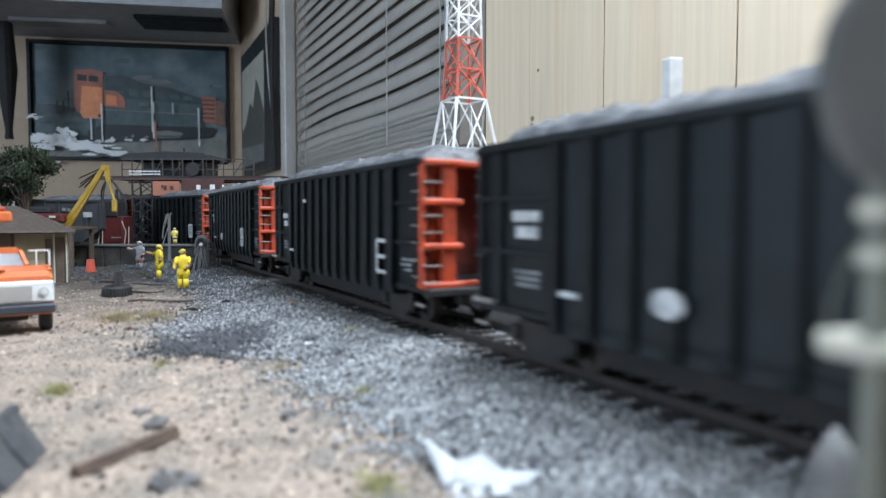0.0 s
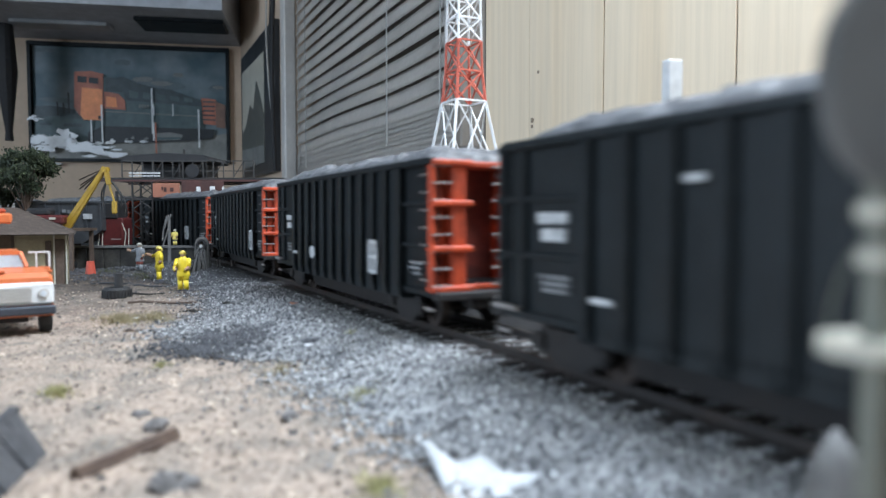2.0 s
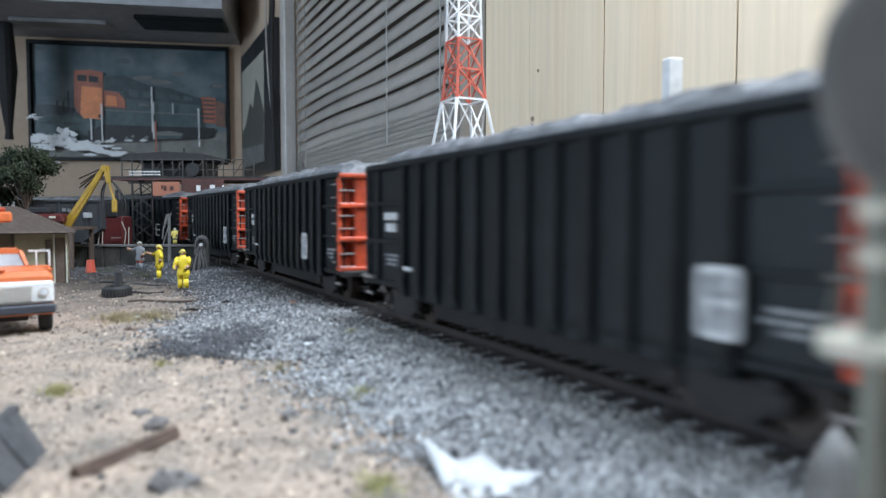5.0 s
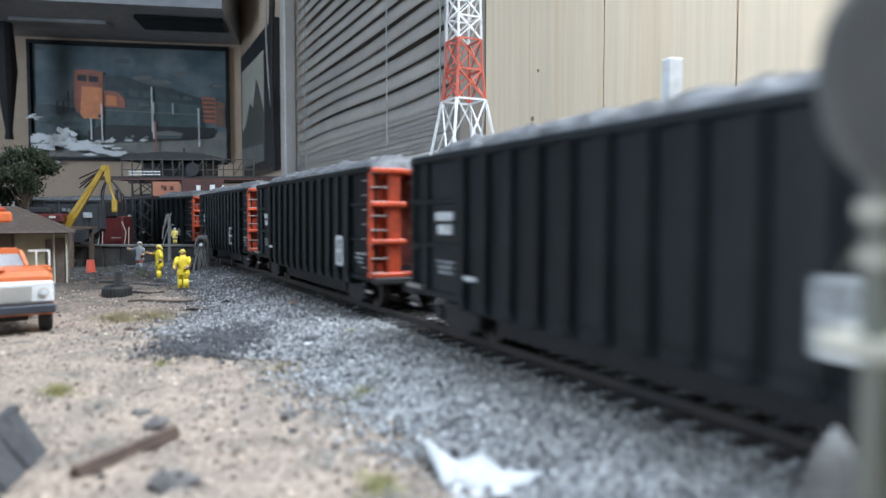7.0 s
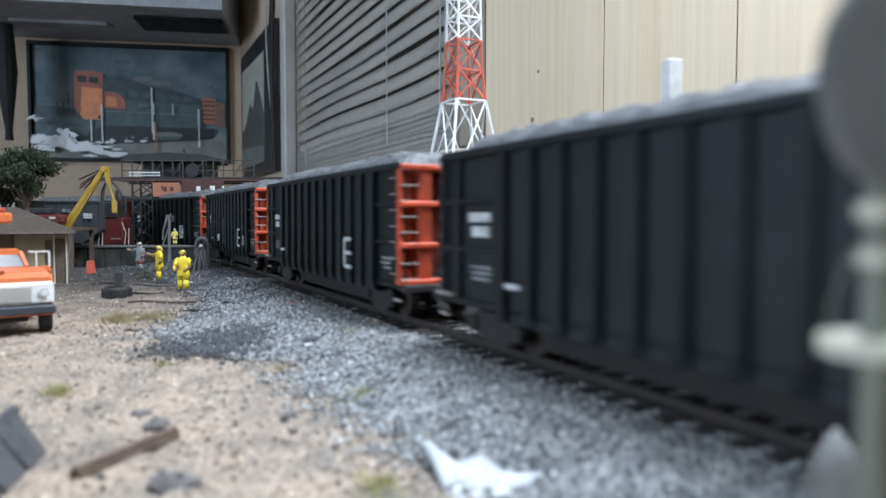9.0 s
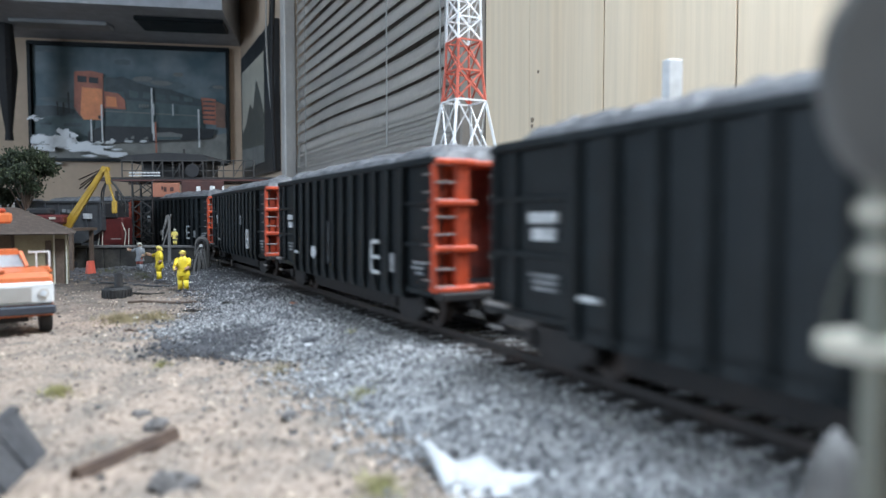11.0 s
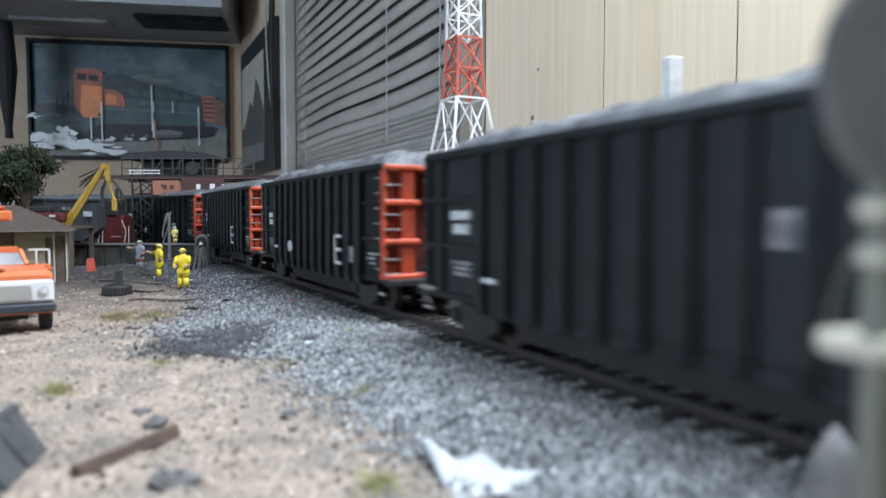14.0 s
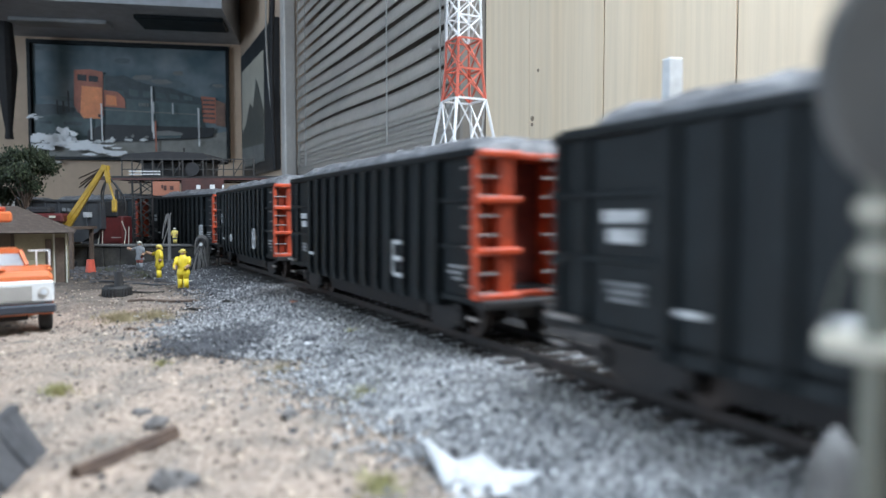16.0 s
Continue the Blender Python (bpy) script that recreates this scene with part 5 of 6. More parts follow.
def build_crane():
    c = thing("yard_crane", "yellow crane boom with cables and hanging black hoses", "crane")
    a, b, d = Vector((-0.2738, 0.50, 0.0287)), Vector((-0.2455, 0.50, 0.0735)), Vector((-0.2376, 0.498, 0.042))
    low = a - (b - a) * 0.55
    low.z = 0.012
    part("boom", bar(B(), low, b, 0.0028, 0.0028), M_CRANE, c, "yellow steel boom")
    part("boom_inner", bar(B(), a, b + (b - a) * 0.03, 0.0019, 0.0034), M_CRANE, c)
    part("jib", bar(B(), b + Vector((0.001, 0, 0.0012)), b + Vector((0.0034, 0, -0.011)), 0.0026, 0.0028), M_CRANE, c)
    part("jib_rod", bar(B(), b + Vector((0.0034, 0, -0.011)), d + Vector((0, 0, 0.008)), 0.0011, 0.0011), M_CRANE, c)
    part("grab", box(B(), d + Vector((0, 0, 0.004)), (0.0034, 0.003, 0.0095), None, 0.0008), M_CRANE, c)
    for s in (-1, 1):
        part("pulley", tube(B(), b + Vector((0.001, s * 0.0026, 0)), b + Vector((0.001, s * 0.0032, 0)), 0.0020, n=14), M_CRANE, c)
    for dx, dz in ((-0.034, -0.006), (-0.033, -0.010), (-0.030, -0.013), (-0.026, -0.015), (-0.034, -0.013)):
        part("cable", bar(B(), b + Vector((-0.001, 0, 0.001 + dz * 0.15)), b + Vector((dx, 0.03, dz)), 0.0007, 0.0007), M_BROWN, c)
    for k, (x, low_z) in enumerate(((-0.0025, 0.043), (0.0075, 0.046), (0.0095, 0.040), (-0.0045, 0.050))):
        bm = B()
        p0 = b + Vector((0.002, 0.001 * k, -0.006))
        cord(bm, [p0] + [Vector((b.x + 0.002 + x * math.sin(i / 4) * 1.3, 0.5 + 0.001 * k, p0.z + (low_z - p0.z) * i / 8)) for i in range(1, 9)], 0.0006)
        part("hose", bm, M_RUBBER, c, "black hanging hose")
    part("cab", box(B(), (low.x - 0.006, 0.51, 0.014), (0.028, 0.022, 0.024), None, 0.002), M_CRANE, c, "yellow crane cab")
    part("crawler", box(B(), (low.x - 0.006, 0.51, 0.003), (0.036, 0.026, 0.006), None, 0.002), M_RUBBER, c)


def build_tree(x, y, z, tall, spread, seed, n):
    rng = random.Random(seed)
    t = thing("tree", "dark green model tree with uneven crown", "tree", pose(x, y, 0))
    bm = B()
    tube(bm, (0, 0, 0), (0.001, 0, z * 0.6), 0.0022, 0.0015, n=8)
    tube(bm, (0.001, 0, z * 0.6), (0.0, 0.001, z + tall * 0.4), 0.0015, 0.0006, n=8)
    part("trunk", bm, M_BROWN, t)
    tips = []
    for i in range(16):
        a, up = rng.uniform(0, 6.28), rng.uniform(-0.4, 0.75)
        r = spread * rng.uniform(0.35, 0.95) * math.sqrt(max(0.15, 1 - (up / 0.95) ** 2))
        tip = Vector((r * math.cos(a), r * math.sin(a), z + tall * up))
        part("limb", tube(B(), (0, 0, z * 0.6 + tall * max(up, -0.2) * 0.4), tip, 0.0007, 0.0003, n=5), M_BROWN, t)
        tips.append(tip)
    bm = B()
    for i in range(n):
        tip = rng.choice(tips)
        p = tip + Vector((rng.gauss(0, 1), rng.gauss(0, 1), rng.gauss(0, 0.8))) * spread * 0.17
        s = rng.uniform(0.0006, 0.0016)
        m = Matrix.Translation(p) @ Euler((rng.uniform(0, 6), rng.uniform(0, 6), 0)).to_matrix().to_4x4()
        vs = [bm.verts.new(m @ Vector(v)) for v in ((-s, 0, 0), (0, -s * 0.6, s * 0.3), (s, 0, 0), (0, s * 0.6, s * 0.3))]
        bm.faces.new(vs)
    crown = part("crown", bm, M_LEAF, t)
    tagged(crown, kind="stuff")


def build_bridge():
    """The signal bridge with its cabin over the track, on lattice legs."""
    g = thing("signal_bridge", "dark lattice bridge with roofed cabin over the railway track", "bridge")
    y0, y1 = 0.585, 0.645

    def beam(name, p, q, w=0.0014, mat=None, h=None, label=""):
        return part(name, bar(B(), p, q, w, h or w), mat or M_GIRDER, g, label)

    # lattice legs at the yard end
    for (x, w) in ((-0.2635, 0.0), (-0.2465, 0.0)):
        for y in (y0, y0 + 0.016):
            beam("leg", (x, y, 0.0), (x, y, 0.071), 0.0013)
    for i in range(5):
        z = 0.008 + i * 0.0125
        for y in (y0, y0 + 0.016):
            beam("lattice", (-0.2635, y, z), (-0.2465, y, z + 0.0125), 0.0007, M_GIRDER2)
            beam("lattice", (-0.2465, y, z), (-0.2635, y, z + 0.0125), 0.0007, M_GIRDER2)
    for x in (-0.158, -0.143):
        for y in (y0 + 0.06, y0 + 0.076):
            beam("leg", (x, y, 0.0), (x, y, 0.071), 0.0013)
    for y in (y0, y1):
        beam("girder", (-0.294, y, 0.0698), (-0.135, y, 0.0698), 0.0018, M_MAROON, 0.0016)
        beam("girder", (-0.270, y, 0.0545), (-0.135, y, 0.0545), 0.0016, M_GIRDER)
    part("fascia", box(B(), (-0.2035, y0 - 0.0010, 0.0622), (0.036, 0.0012, 0.0135), None, 0.0002), M_MAROON, g, "maroon fascia board")
    part("deck", box(B(), (-0.214, (y0 + y1) / 2, 0.0716), (0.158, y1 - y0, 0.0016)), M_GIRDER, g)
    sign = part("sign", box(B(), (-0.2339, y0 - 0.0022, 0.0617), (0.0226, 0.0012, 0.0120), None, 0.0002), M_SIGN, g, "orange sign with small unreadable marks")
    for x, z, w, h in ((-0.2370, 0.0632, 0.0016, 0.0030), (-0.2345, 0.0622, 0.0022, 0.0040), (-0.2290, 0.0622, 0.0030, 0.0034)):
        part("mark", box(B(), (x, y0 - 0.0029, z), (w, 0.0004, h)), M_MAROON, sign)
    for x, z, w, h in ((-0.2068, 0.0622, 0.0034, 0.0048), (-0.1950, 0.0622, 0.0042, 0.0056), (-0.1860, 0.0632, 0.0015, 0.0030)):
        part("white_plate", box(B(), (x, y0 - 0.0020, z), (w, 0.0006, h)), M_WHITE, g)
    # railing along the deck
    for i in range(14):
        x = -0.272 + i * 0.0086
        beam("railing_post", (x, y0, 0.072), (x, y0, 0.0865), 0.0008, M_GIRDER2)
        if i % 2 and i < 13:
            beam("railing_brace", (x, y0, 0.073), (x + 0.0086, y0, 0.086), 0.0006, M_GIRDER2)
    for z in (0.0780, 0.0865):
        beam("railing_bar", (-0.272, y0, z), (-0.160, y0, z), 0.0007, M_GIRDER2)
    for z in (0.0738, 0.0762):
        for i in range(9):
            beam("white_picket", (-0.2655 + i * 0.003, y0 - 0.001, z), (-0.2634 + i * 0.003, y0 - 0.001, z), 0.0011, M_WHITE)
    # cabin
    part("cabin_wall", box(B(), (-0.2350, 0.620, 0.0790), (0.056, 0.030, 0.0130)), M_GIRDER, g)
    roof = B()
    pts = [(-0.2760, 0.0880), (-0.2700, 0.0915), (-0.2360, 0.0938), (-0.2050, 0.0920), (-0.1985, 0.0875), (-0.2010, 0.0862), (-0.2735, 0.0862)]
    profile(roof, pts, 0.052, Matrix.Translation((0, 0.590, 0)))
    part("roof", roof, M_TAR, g, "black felt cabin roof")
    beam("chimney", (-0.2285, 0.61, 0.092), (-0.2285, 0.61, 0.0985), 0.0013)
    part("round_tank", tube(B(), (-0.2122, y0 - 0.001, 0.0780), (-0.2122, y0 + 0.012, 0.0780), 0.0058, n=18), M_TAR, g)
    for x in (-0.257, -0.248, -0.226, -0.203):
        beam("cabin_post", (x, 0.592, 0.072), (x, 0.592, 0.0866), 0.0009, M_GIRDER2)


def build_wagons():
    h = thing("hopper_wagon", "grey weathered hopper wagon parked in the yard", "railway wagon", pose(-0.2985, 0.545, 0.0, 0, 0, 12))
    bm = B()
    profile(bm, [(-0.030, 0.0500), (0.030, 0.0500), (0.030, 0.0285), (0.016, 0.0185), (-0.016, 0.0185), (-0.030, 0.0285)], 0.032, Matrix.Translation((0, -0.016, 0)))
    part("body", bm, M_HOPPER, h)
    for i in range(7):
        part("side_post", box(B(), (-0.0295 + i * 0.0098, -0.0166, 0.0395), (0.0012, 0.0014, 0.0215)), M_HOPPER, h)
    part("top_rail", box(B(), (0, -0.0164, 0.0504), (0.062, 0.0018, 0.0016)), M_HOPPER, h)
    for x, z, w, hh in ((0.004, 0.0435, 0.0026, 0.0026), (0.0075, 0.0432, 0.0026, 0.0026), (0.0110, 0.0430, 0.0026, 0.0026), (0.0205, 0.0395, 0.0065, 0.0040)):
        part("mark", box(B(), (x, -0.0175, z), (w, 0.0004, hh)), M_STENCIL_DIM if x < 0.02 else M_STENCIL, h)
    for sx in (-1, 1):
        part("truck", box(B(), (sx * 0.020, 0, 0.0125), (0.020, 0.026, 0.006), None, 0.001), M_UNDER, h)
        for dx in (-0.0075, 0.0075):
            part("wheel", tube(B(), (sx * 0.020 + dx, -0.0095, 0.0053), (sx * 0.020 + dx, 0.0095, 0.0053), 0.0053, n=16), M_UNDER, h)
    # dark red engine
    e = thing("red_shunter", "dark red small shunting engine with black hood", "locomotive", pose(-0.2640, 0.560, 0.0, 0, 0, 6))
    part("frame", box(B(), (0, 0, 0.0125), (0.028, 0.028, 0.006), None, 0.0006), M_UNDER, e)
    part("hood", box(B(), (-0.002, 0, 0.0270), (0.018, 0.022, 0.023), None, 0.0012), M_DARKRED, e, "dark red engine hood")
    part("cab", box(B(), (-0.0030, 0, 0.0440), (0.013, 0.024, 0.0130), None, 0.0010), M_TAR, e)
    part("stack", tube(B(), (-0.001, 0, 0.050), (-0.001, 0, 0.0600), 0.0012, n=10), M_TAR, e)
    for x in (-0.0110, 0.0090):
        part("handrail", bar(B(), (x, -0.0150, 0.014), (x + 0.0016, -0.0150, 0.026), 0.0006, 0.0006), M_PALE, e)
        part("handrail", bar(B(), (x + 0.0016, -0.0150, 0.026), (x - 0.0014, -0.0150, 0.0345), 0.0006, 0.0006), M_PALE, e)
        part("handrail", bar(B(), (x + 0.0034, -0.0150, 0.014), (x + 0.0040, -0.0150, 0.030), 0.0006, 0.0006), M_PALE, e)
    part("step", box(B(), (0.003, -0.0152, 0.0215), (0.007, 0.002, 0.0008)), M_GRAB, e)
    for x in (-0.009, 0.0, 0.009):
        part("wheel", tube(B(), (x, -0.0095, 0.0050), (x, 0.0095, 0.0050), 0.0050, n=16), M_UNDER, e)
    # stacked pipes behind the shed
    pipes = thing("pipe_stack", "stack of dull grey steel pipes", "pipes", group="")
    rng = random.Random(4)
    for r in range(3):
        for i in range(7 - r):
            y, z = 0.548 + i * 0.004 + r * 0.002, 0.0425 + r * 0.0034
            part("pipe", tube(B(), (-0.395, y + rng.uniform(-0.001, 0.001), z), (-0.300 + rng.uniform(-0.008, 0.004), y, z + rng.uniform(-0.001, 0.001)), 0.0017, n=8), M_PIPE, pipes)
    part("cradle", box(B(), (-0.345, 0.560, 0.0205), (0.085, 0.030, 0.0405), None, 0.001), M_BROWN, pipes)
    v = thing("red_car", "dark red model car parked behind the shed", "car", pose(-0.287, 0.495, 0.031, 0, 0, 12))
    part("body", box(B(), (0, 0, 0.0060), (0.030, 0.016, 0.0070), None, 0.0016), M_DARKRED, v)
    part("cabin", box(B(), (-0.002, 0, 0.0115), (0.016, 0.013, 0.0055), None, 0.0016), M_TAR, v)
    part("lamp", box(B(), (0.008, -0.0083, 0.0070), (0.004, 0.0008, 0.0016)), M_PALE, v)
    for x in (-0.009, 0.009):
        for y in (-0.0065, 0.0065):
            part("wheel", tube(B(), (x, y - 0.0012, 0.0028), (x, y + 0.0012, 0.0028), 0.0028, n=14), M_RUBBER, v)
    ramp = thing("loading_dock", "dark timber loading dock behind the shed", "dock")
    part("deck", box(B(), (-0.290, 0.500, 0.0300), (0.060, 0.034, 0.0020)), M_BROWN, ramp)
    for x in (-0.317, -0.290, -0.263):
        for y in (0.486, 0.514):
            part("post", box(B(), (x, y, 0.0145), (0.0024, 0.0024, 0.0290)), M_BROWN, ramp)


def build_yard_things():
    # tyres
    t = thing("scrap_tyres", "worn black truck tyre lying flat with a small drum on it", "tyre", pose(-0.159, 0.334, height(-0.159, 0.334)))
    bm = B()
    prof = [(0.0036, 0.0006), (0.0054, 0.0), (0.0064, 0.0012), (0.0066, 0.0044), (0.0056, 0.0058), (0.0036, 0.0052)]
    n = 26
    rings = [[bm.verts.new((r * math.cos(2 * math.pi * i / n), r * math.sin(2 * math.pi * i / n), z)) for r, z in prof] for i in range(n)]
    for i in range(n):
        a, b = rings[i], rings[(i + 1) % n]
        for j in range(len(prof)):
            k = (j + 1) % len(prof)
            bm.faces.new((a[j], b[j], b[k], a[k]))
    bmesh.ops.recalc_face_normals(bm, faces=bm.faces)
    tyre = part("tyre", bm, M_RUBBER, t)
    for i in range(26):
        a = 2 * math.pi * i / 26
        part("tread_block", box(B(), (0, 0, 0), (0.0005, 0.0008, 0.0040), pose(0.0066 * math.cos(a), 0.0066 * math.sin(a), 0.0028, 0, 0, math.degrees(a))), M_RUBBER, tyre)
    part("drum", tube(B(), (0.0008, 0, 0.0050), (0.0008, 0, 0.0125), 0.0021, 0.0018, n=14), M_RUBBER, t)
    # cable reel stand
    r = thing("cable_reel", "grey weathered reel stand with wheel and hanging cables", "cable reel", pose(-0.1549, 0.4391, 0.0))
    bm = B()
    pts = [(-0.0050, 0.0), (0.0056, 0.0), (0.0046, 0.0200)] + [(0.0004 + 0.0042 * math.cos(a), 0.0215 + 0.0050 * math.sin(a)) for a in np.linspace(0.15, math.pi - 0.15, 9)] + [(-0.0040, 0.0200)]
    profile(bm, pts, 0.0026, Matrix.Translation((0, 0, 0)))
    part("stand", bm, M_WEATHERED, r, "round-topped grey stand")
    bm = B()
    tor = [(math.cos(2 * math.pi * i / 18), math.sin(2 * math.pi * i / 18)) for i in range(18)]
    for i in range(18):
        a, b = tor[i], tor[(i + 1) % 18]
        tube(bm, (0.0006 + 0.0026 * a[0], -0.0008, 0.0205 + 0.0036 * a[1]), (0.0006 + 0.0026 * b[0], -0.0008, 0.0205 + 0.0036 * b[1]), 0.0009, n=6)
    part("wheel", bm, M_TAR, r, "black reel wheel")
    part("hub", tube(B(), (0.0008, -0.0006, 0.0205), (0.0008, -0.0022, 0.0205), 0.0010, n=10), M_WHITE, r)
    rng = random.Random(8)
    for i in range(11):
        x = -0.004 + i * 0.0009
        bm = B()
        pts = [Vector((x * 0.35 + 0.001, -0.001, 0.0195 + rng.uniform(-0.002, 0.002)))]
        pts += [Vector((x * (0.35 + 0.2 * j) + rng.uniform(-0.0006, 0.0006), -0.0012 - 0.0008 * j, 0.0195 * (1 - j / 5.0) + 0.0006)) for j in range(1, 6)]
        cord(bm, pts, 0.00045)
        part("cable", bm, M_WEATHERED if i % 3 else M_TAR, r)
    # low cart
    c = thing("hand_cart", "small dark hand cart beside the reel", "cart", pose(-0.1425, 0.450, 0.002))
    part("bed", box(B(), (0, 0, 0.0100), (0.0110, 0.007, 0.0012)), M_TAR, c)
    for x in (-0.0048, 0.0048):
        for y in (-0.003, 0.003):
            part("leg", box(B(), (x, y, 0.0046), (0.0008, 0.0008, 0.0092)), M_GRAB, c)
    # pole with crossbars
    p = thing("line_pole", "grey weathered pole with short slanting struts", "pole", pose(-0.2014, 0.5050, 0.0))
    part("pole", tube(B(), (0, 0, 0), (0.0004, 0, 0.0395), 0.0013, 0.0010, n=9), M_WEATHERED, p)
    for a, b in (((-0.0008, 0.040), (-0.0030, 0.032)), ((0.0004, 0.0405), (-0.0030, 0.030)), ((-0.0030, 0.033), (-0.0044, 0.022)), ((0.0, 0.030), (-0.0040, 0.018)), ((0.0002, 0.036), (0.0024, 0.041))):
        part("strut", bar(B(), (a[0], -0.001, a[1]), (b[0], -0.001, b[1]), 0.0008, 0.0008), M_WEATHERED, p)
    # red cone
    k = thing("red_barrel", "faded red barrel standing by the yard wall", "barrel", pose(-0.2400, 0.4670, 0.0))
    part("barrel", tube(B(), (0, 0, 0), (0, 0, 0.0090), 0.0034, 0.0024, n=14), M_CONE, k)
    # low timber kerb wall at the back of the yard
    w = tagged(thing("timber_kerb", "low dark timber retaining kerb at the back of the yard", "kerb"), kind="structure")
    for i in range(9):
        x = -0.276 + i * 0.0125
        part("timber", box(B(), (x, 0.522, 0.0070), (0.0122, 0.0040, 0.0165), pose(0, 0, 0, 0, 0, 0), 0.0005), M_TIMBER, w)
    part("cap_rail", box(B(), (-0.2265, 0.5215, 0.0164), (0.112, 0.0050, 0.0020), None, 0.0004), M_WEATHERED, w)
    # timbers and scraps
    s = thing("steel_offcut", "rusty brown length of rail lying on sand", "offcut")
    part("bar", bar(B(), (-0.0545, 0.1000, 0.0010), (-0.0470, 0.1190, 0.0013), 0.0015, 0.0017), M_RUST, s)
    part("web", bar(B(), (-0.0545, 0.1000, 0.0005), (-0.0470, 0.1190, 0.0007), 0.0024, 0.0007), M_RUST, s)
    d = thing("broken_pallet", "dark grey broken timber pallet propped on end", "pallet", pose(-0.0690, 0.1020, 0.0, 0, 0, 8))
    top = Vector((0.0000, 0.0085, 0.0072))
    foot = Vector((0.0052, 0.0075, 0.0))
    along = Vector((0.0014, -0.0252, -0.0026))
    for i in range(6):  # the dark flank, its planks running from the ridge down to the sand
        bm = B()
        a, b = i / 6 + 0.008, (i + 1) / 6 - 0.008
        ends = (top + along * a, top + along * b, foot + along * b + Vector((0.0004 * (i % 2), 0, 0.0026 * b)), foot + along * a + Vector((0.0004 * (i % 2), 0, 0.0026 * a)))
        bm.faces.new([bm.verts.new(v) for v in ends])
        bmesh.ops.recalc_face_normals(bm, faces=bm.faces)
        bmesh.ops.solidify(bm, geom=bm.faces[:], thickness=0.0009)
        part("plank", bm, M_OLDWOOD, d)
    for i in range(5):  # the paler face beside it
        z = 0.0066 - i * 0.0014
        part("plank", bar(B(), top + Vector((-0.0002 - 0.0005 * i, -0.001 - 0.004 * i, z - 0.0072)), top + Vector((-0.0150, -0.006 - 0.0045 * i, z - 0.0082)), 0.0013, 0.0011), M_CLOD, d)
    part("ridge_batten", bar(B(), top + Vector((0, 0.001, 0.0002)), top + Vector((0.0014, -0.025, -0.0026)), 0.0016, 0.0014), M_OLDWOOD, d)
    part("back_board", bar(B(), top + Vector((0.0004, 0.0006, -0.0034)), top + Vector((-0.0160, -0.0040, -0.0052)), 0.0058, 0.0010), M_OLDWOOD, d)
    # white torn plastic
    q = thing("white_scrap", "torn white plastic scrap lying on sand", "scrap", pose(0.0040, 0.0900, 0.0002))
    bm = B()
    outline = [(-0.0078, 0.0215), (-0.0062, 0.0180), (-0.0044, 0.0150), (-0.0016, 0.0162), (0.0020, 0.0165), (0.0042, 0.0130), (0.0060, 0.0098), (0.0084, 0.0092), (0.0108, 0.0094), (0.0102, 0.0070), (0.0072, 0.0056), (0.0046, 0.0010), (-0.0030, 0.0), (-0.0040, 0.0060), (-0.0054, 0.0120)]
    mid = bm.verts.new((0.0, 0.008, 0.0016))
    vs = [bm.verts.new((x, y, 0.0010 + 0.0006 * math.sin(i * 1.9) + (0.0022 if i == 0 else 0))) for i, (x, y) in enumerate(outline)]
    for i in range(len(vs)):
        bm.faces.new((mid, vs[i], vs[(i + 1) % len(vs)]))
    bmesh.ops.subdivide_edges(bm, edges=bm.edges[:], cuts=2, use_grid_fill=True, smooth=0.4)
    bmesh.ops.recalc_face_normals(bm, faces=bm.faces)
    bmesh.ops.solidify(bm, geom=bm.faces[:], thickness=0.0006)
    part("sheet", bm, M_PLASTIC, q, smooth=True)
    # single stones
    for name, label, x, y, size, mat in (("rock", "dark grey clod half sunk in sand", -0.0400, 0.1000, 0.0026, M_CLOD), ("rock", "small dark stone on sand", -0.053, 0.125, 0.0020, M_CLOD), ("rock", "dark stone with a white fleck", -0.0366, 0.1912, 0.0024, M_COALGRIT), ("white_chip", "small white chip of stone", -0.0366, 0.1895, 0.0013, M_WHITE),
                                         ("orange_chip", "small pale orange chip on gravel", -0.0565, 0.2563, 0.0019, M_SIGN), ("rock", "small dark stone on sand", -0.060, 0.135, 0.0015, M_CLOD), 
                                         ("white_chip", "small white chip of stone", -0.0125, 0.1790, 0.0008, M_WHITE), ("white_chip", "small white chip of stone", -0.118, 0.262, 0.0010, M_WHITE), ("rock", "small dark stone on sand", -0.030, 0.132, 0.0014, M_CLOD)):
        bm = ball(B(), (0, 0, 0), size, 3, (1.25, 1.0, 0.6))
        for v in bm.verts:
            v.co *= 1 + 0.45 * fbm(v.co.x * 500, v.co.y * 500, v.co.z * 500 + x * 99)
        ob = tagged(finish(name, bm, mat), label, "stone")
        ob.matrix_basis = pose(x, y, height(x, y) + size * 0.15, 0, 0, x * 9000)


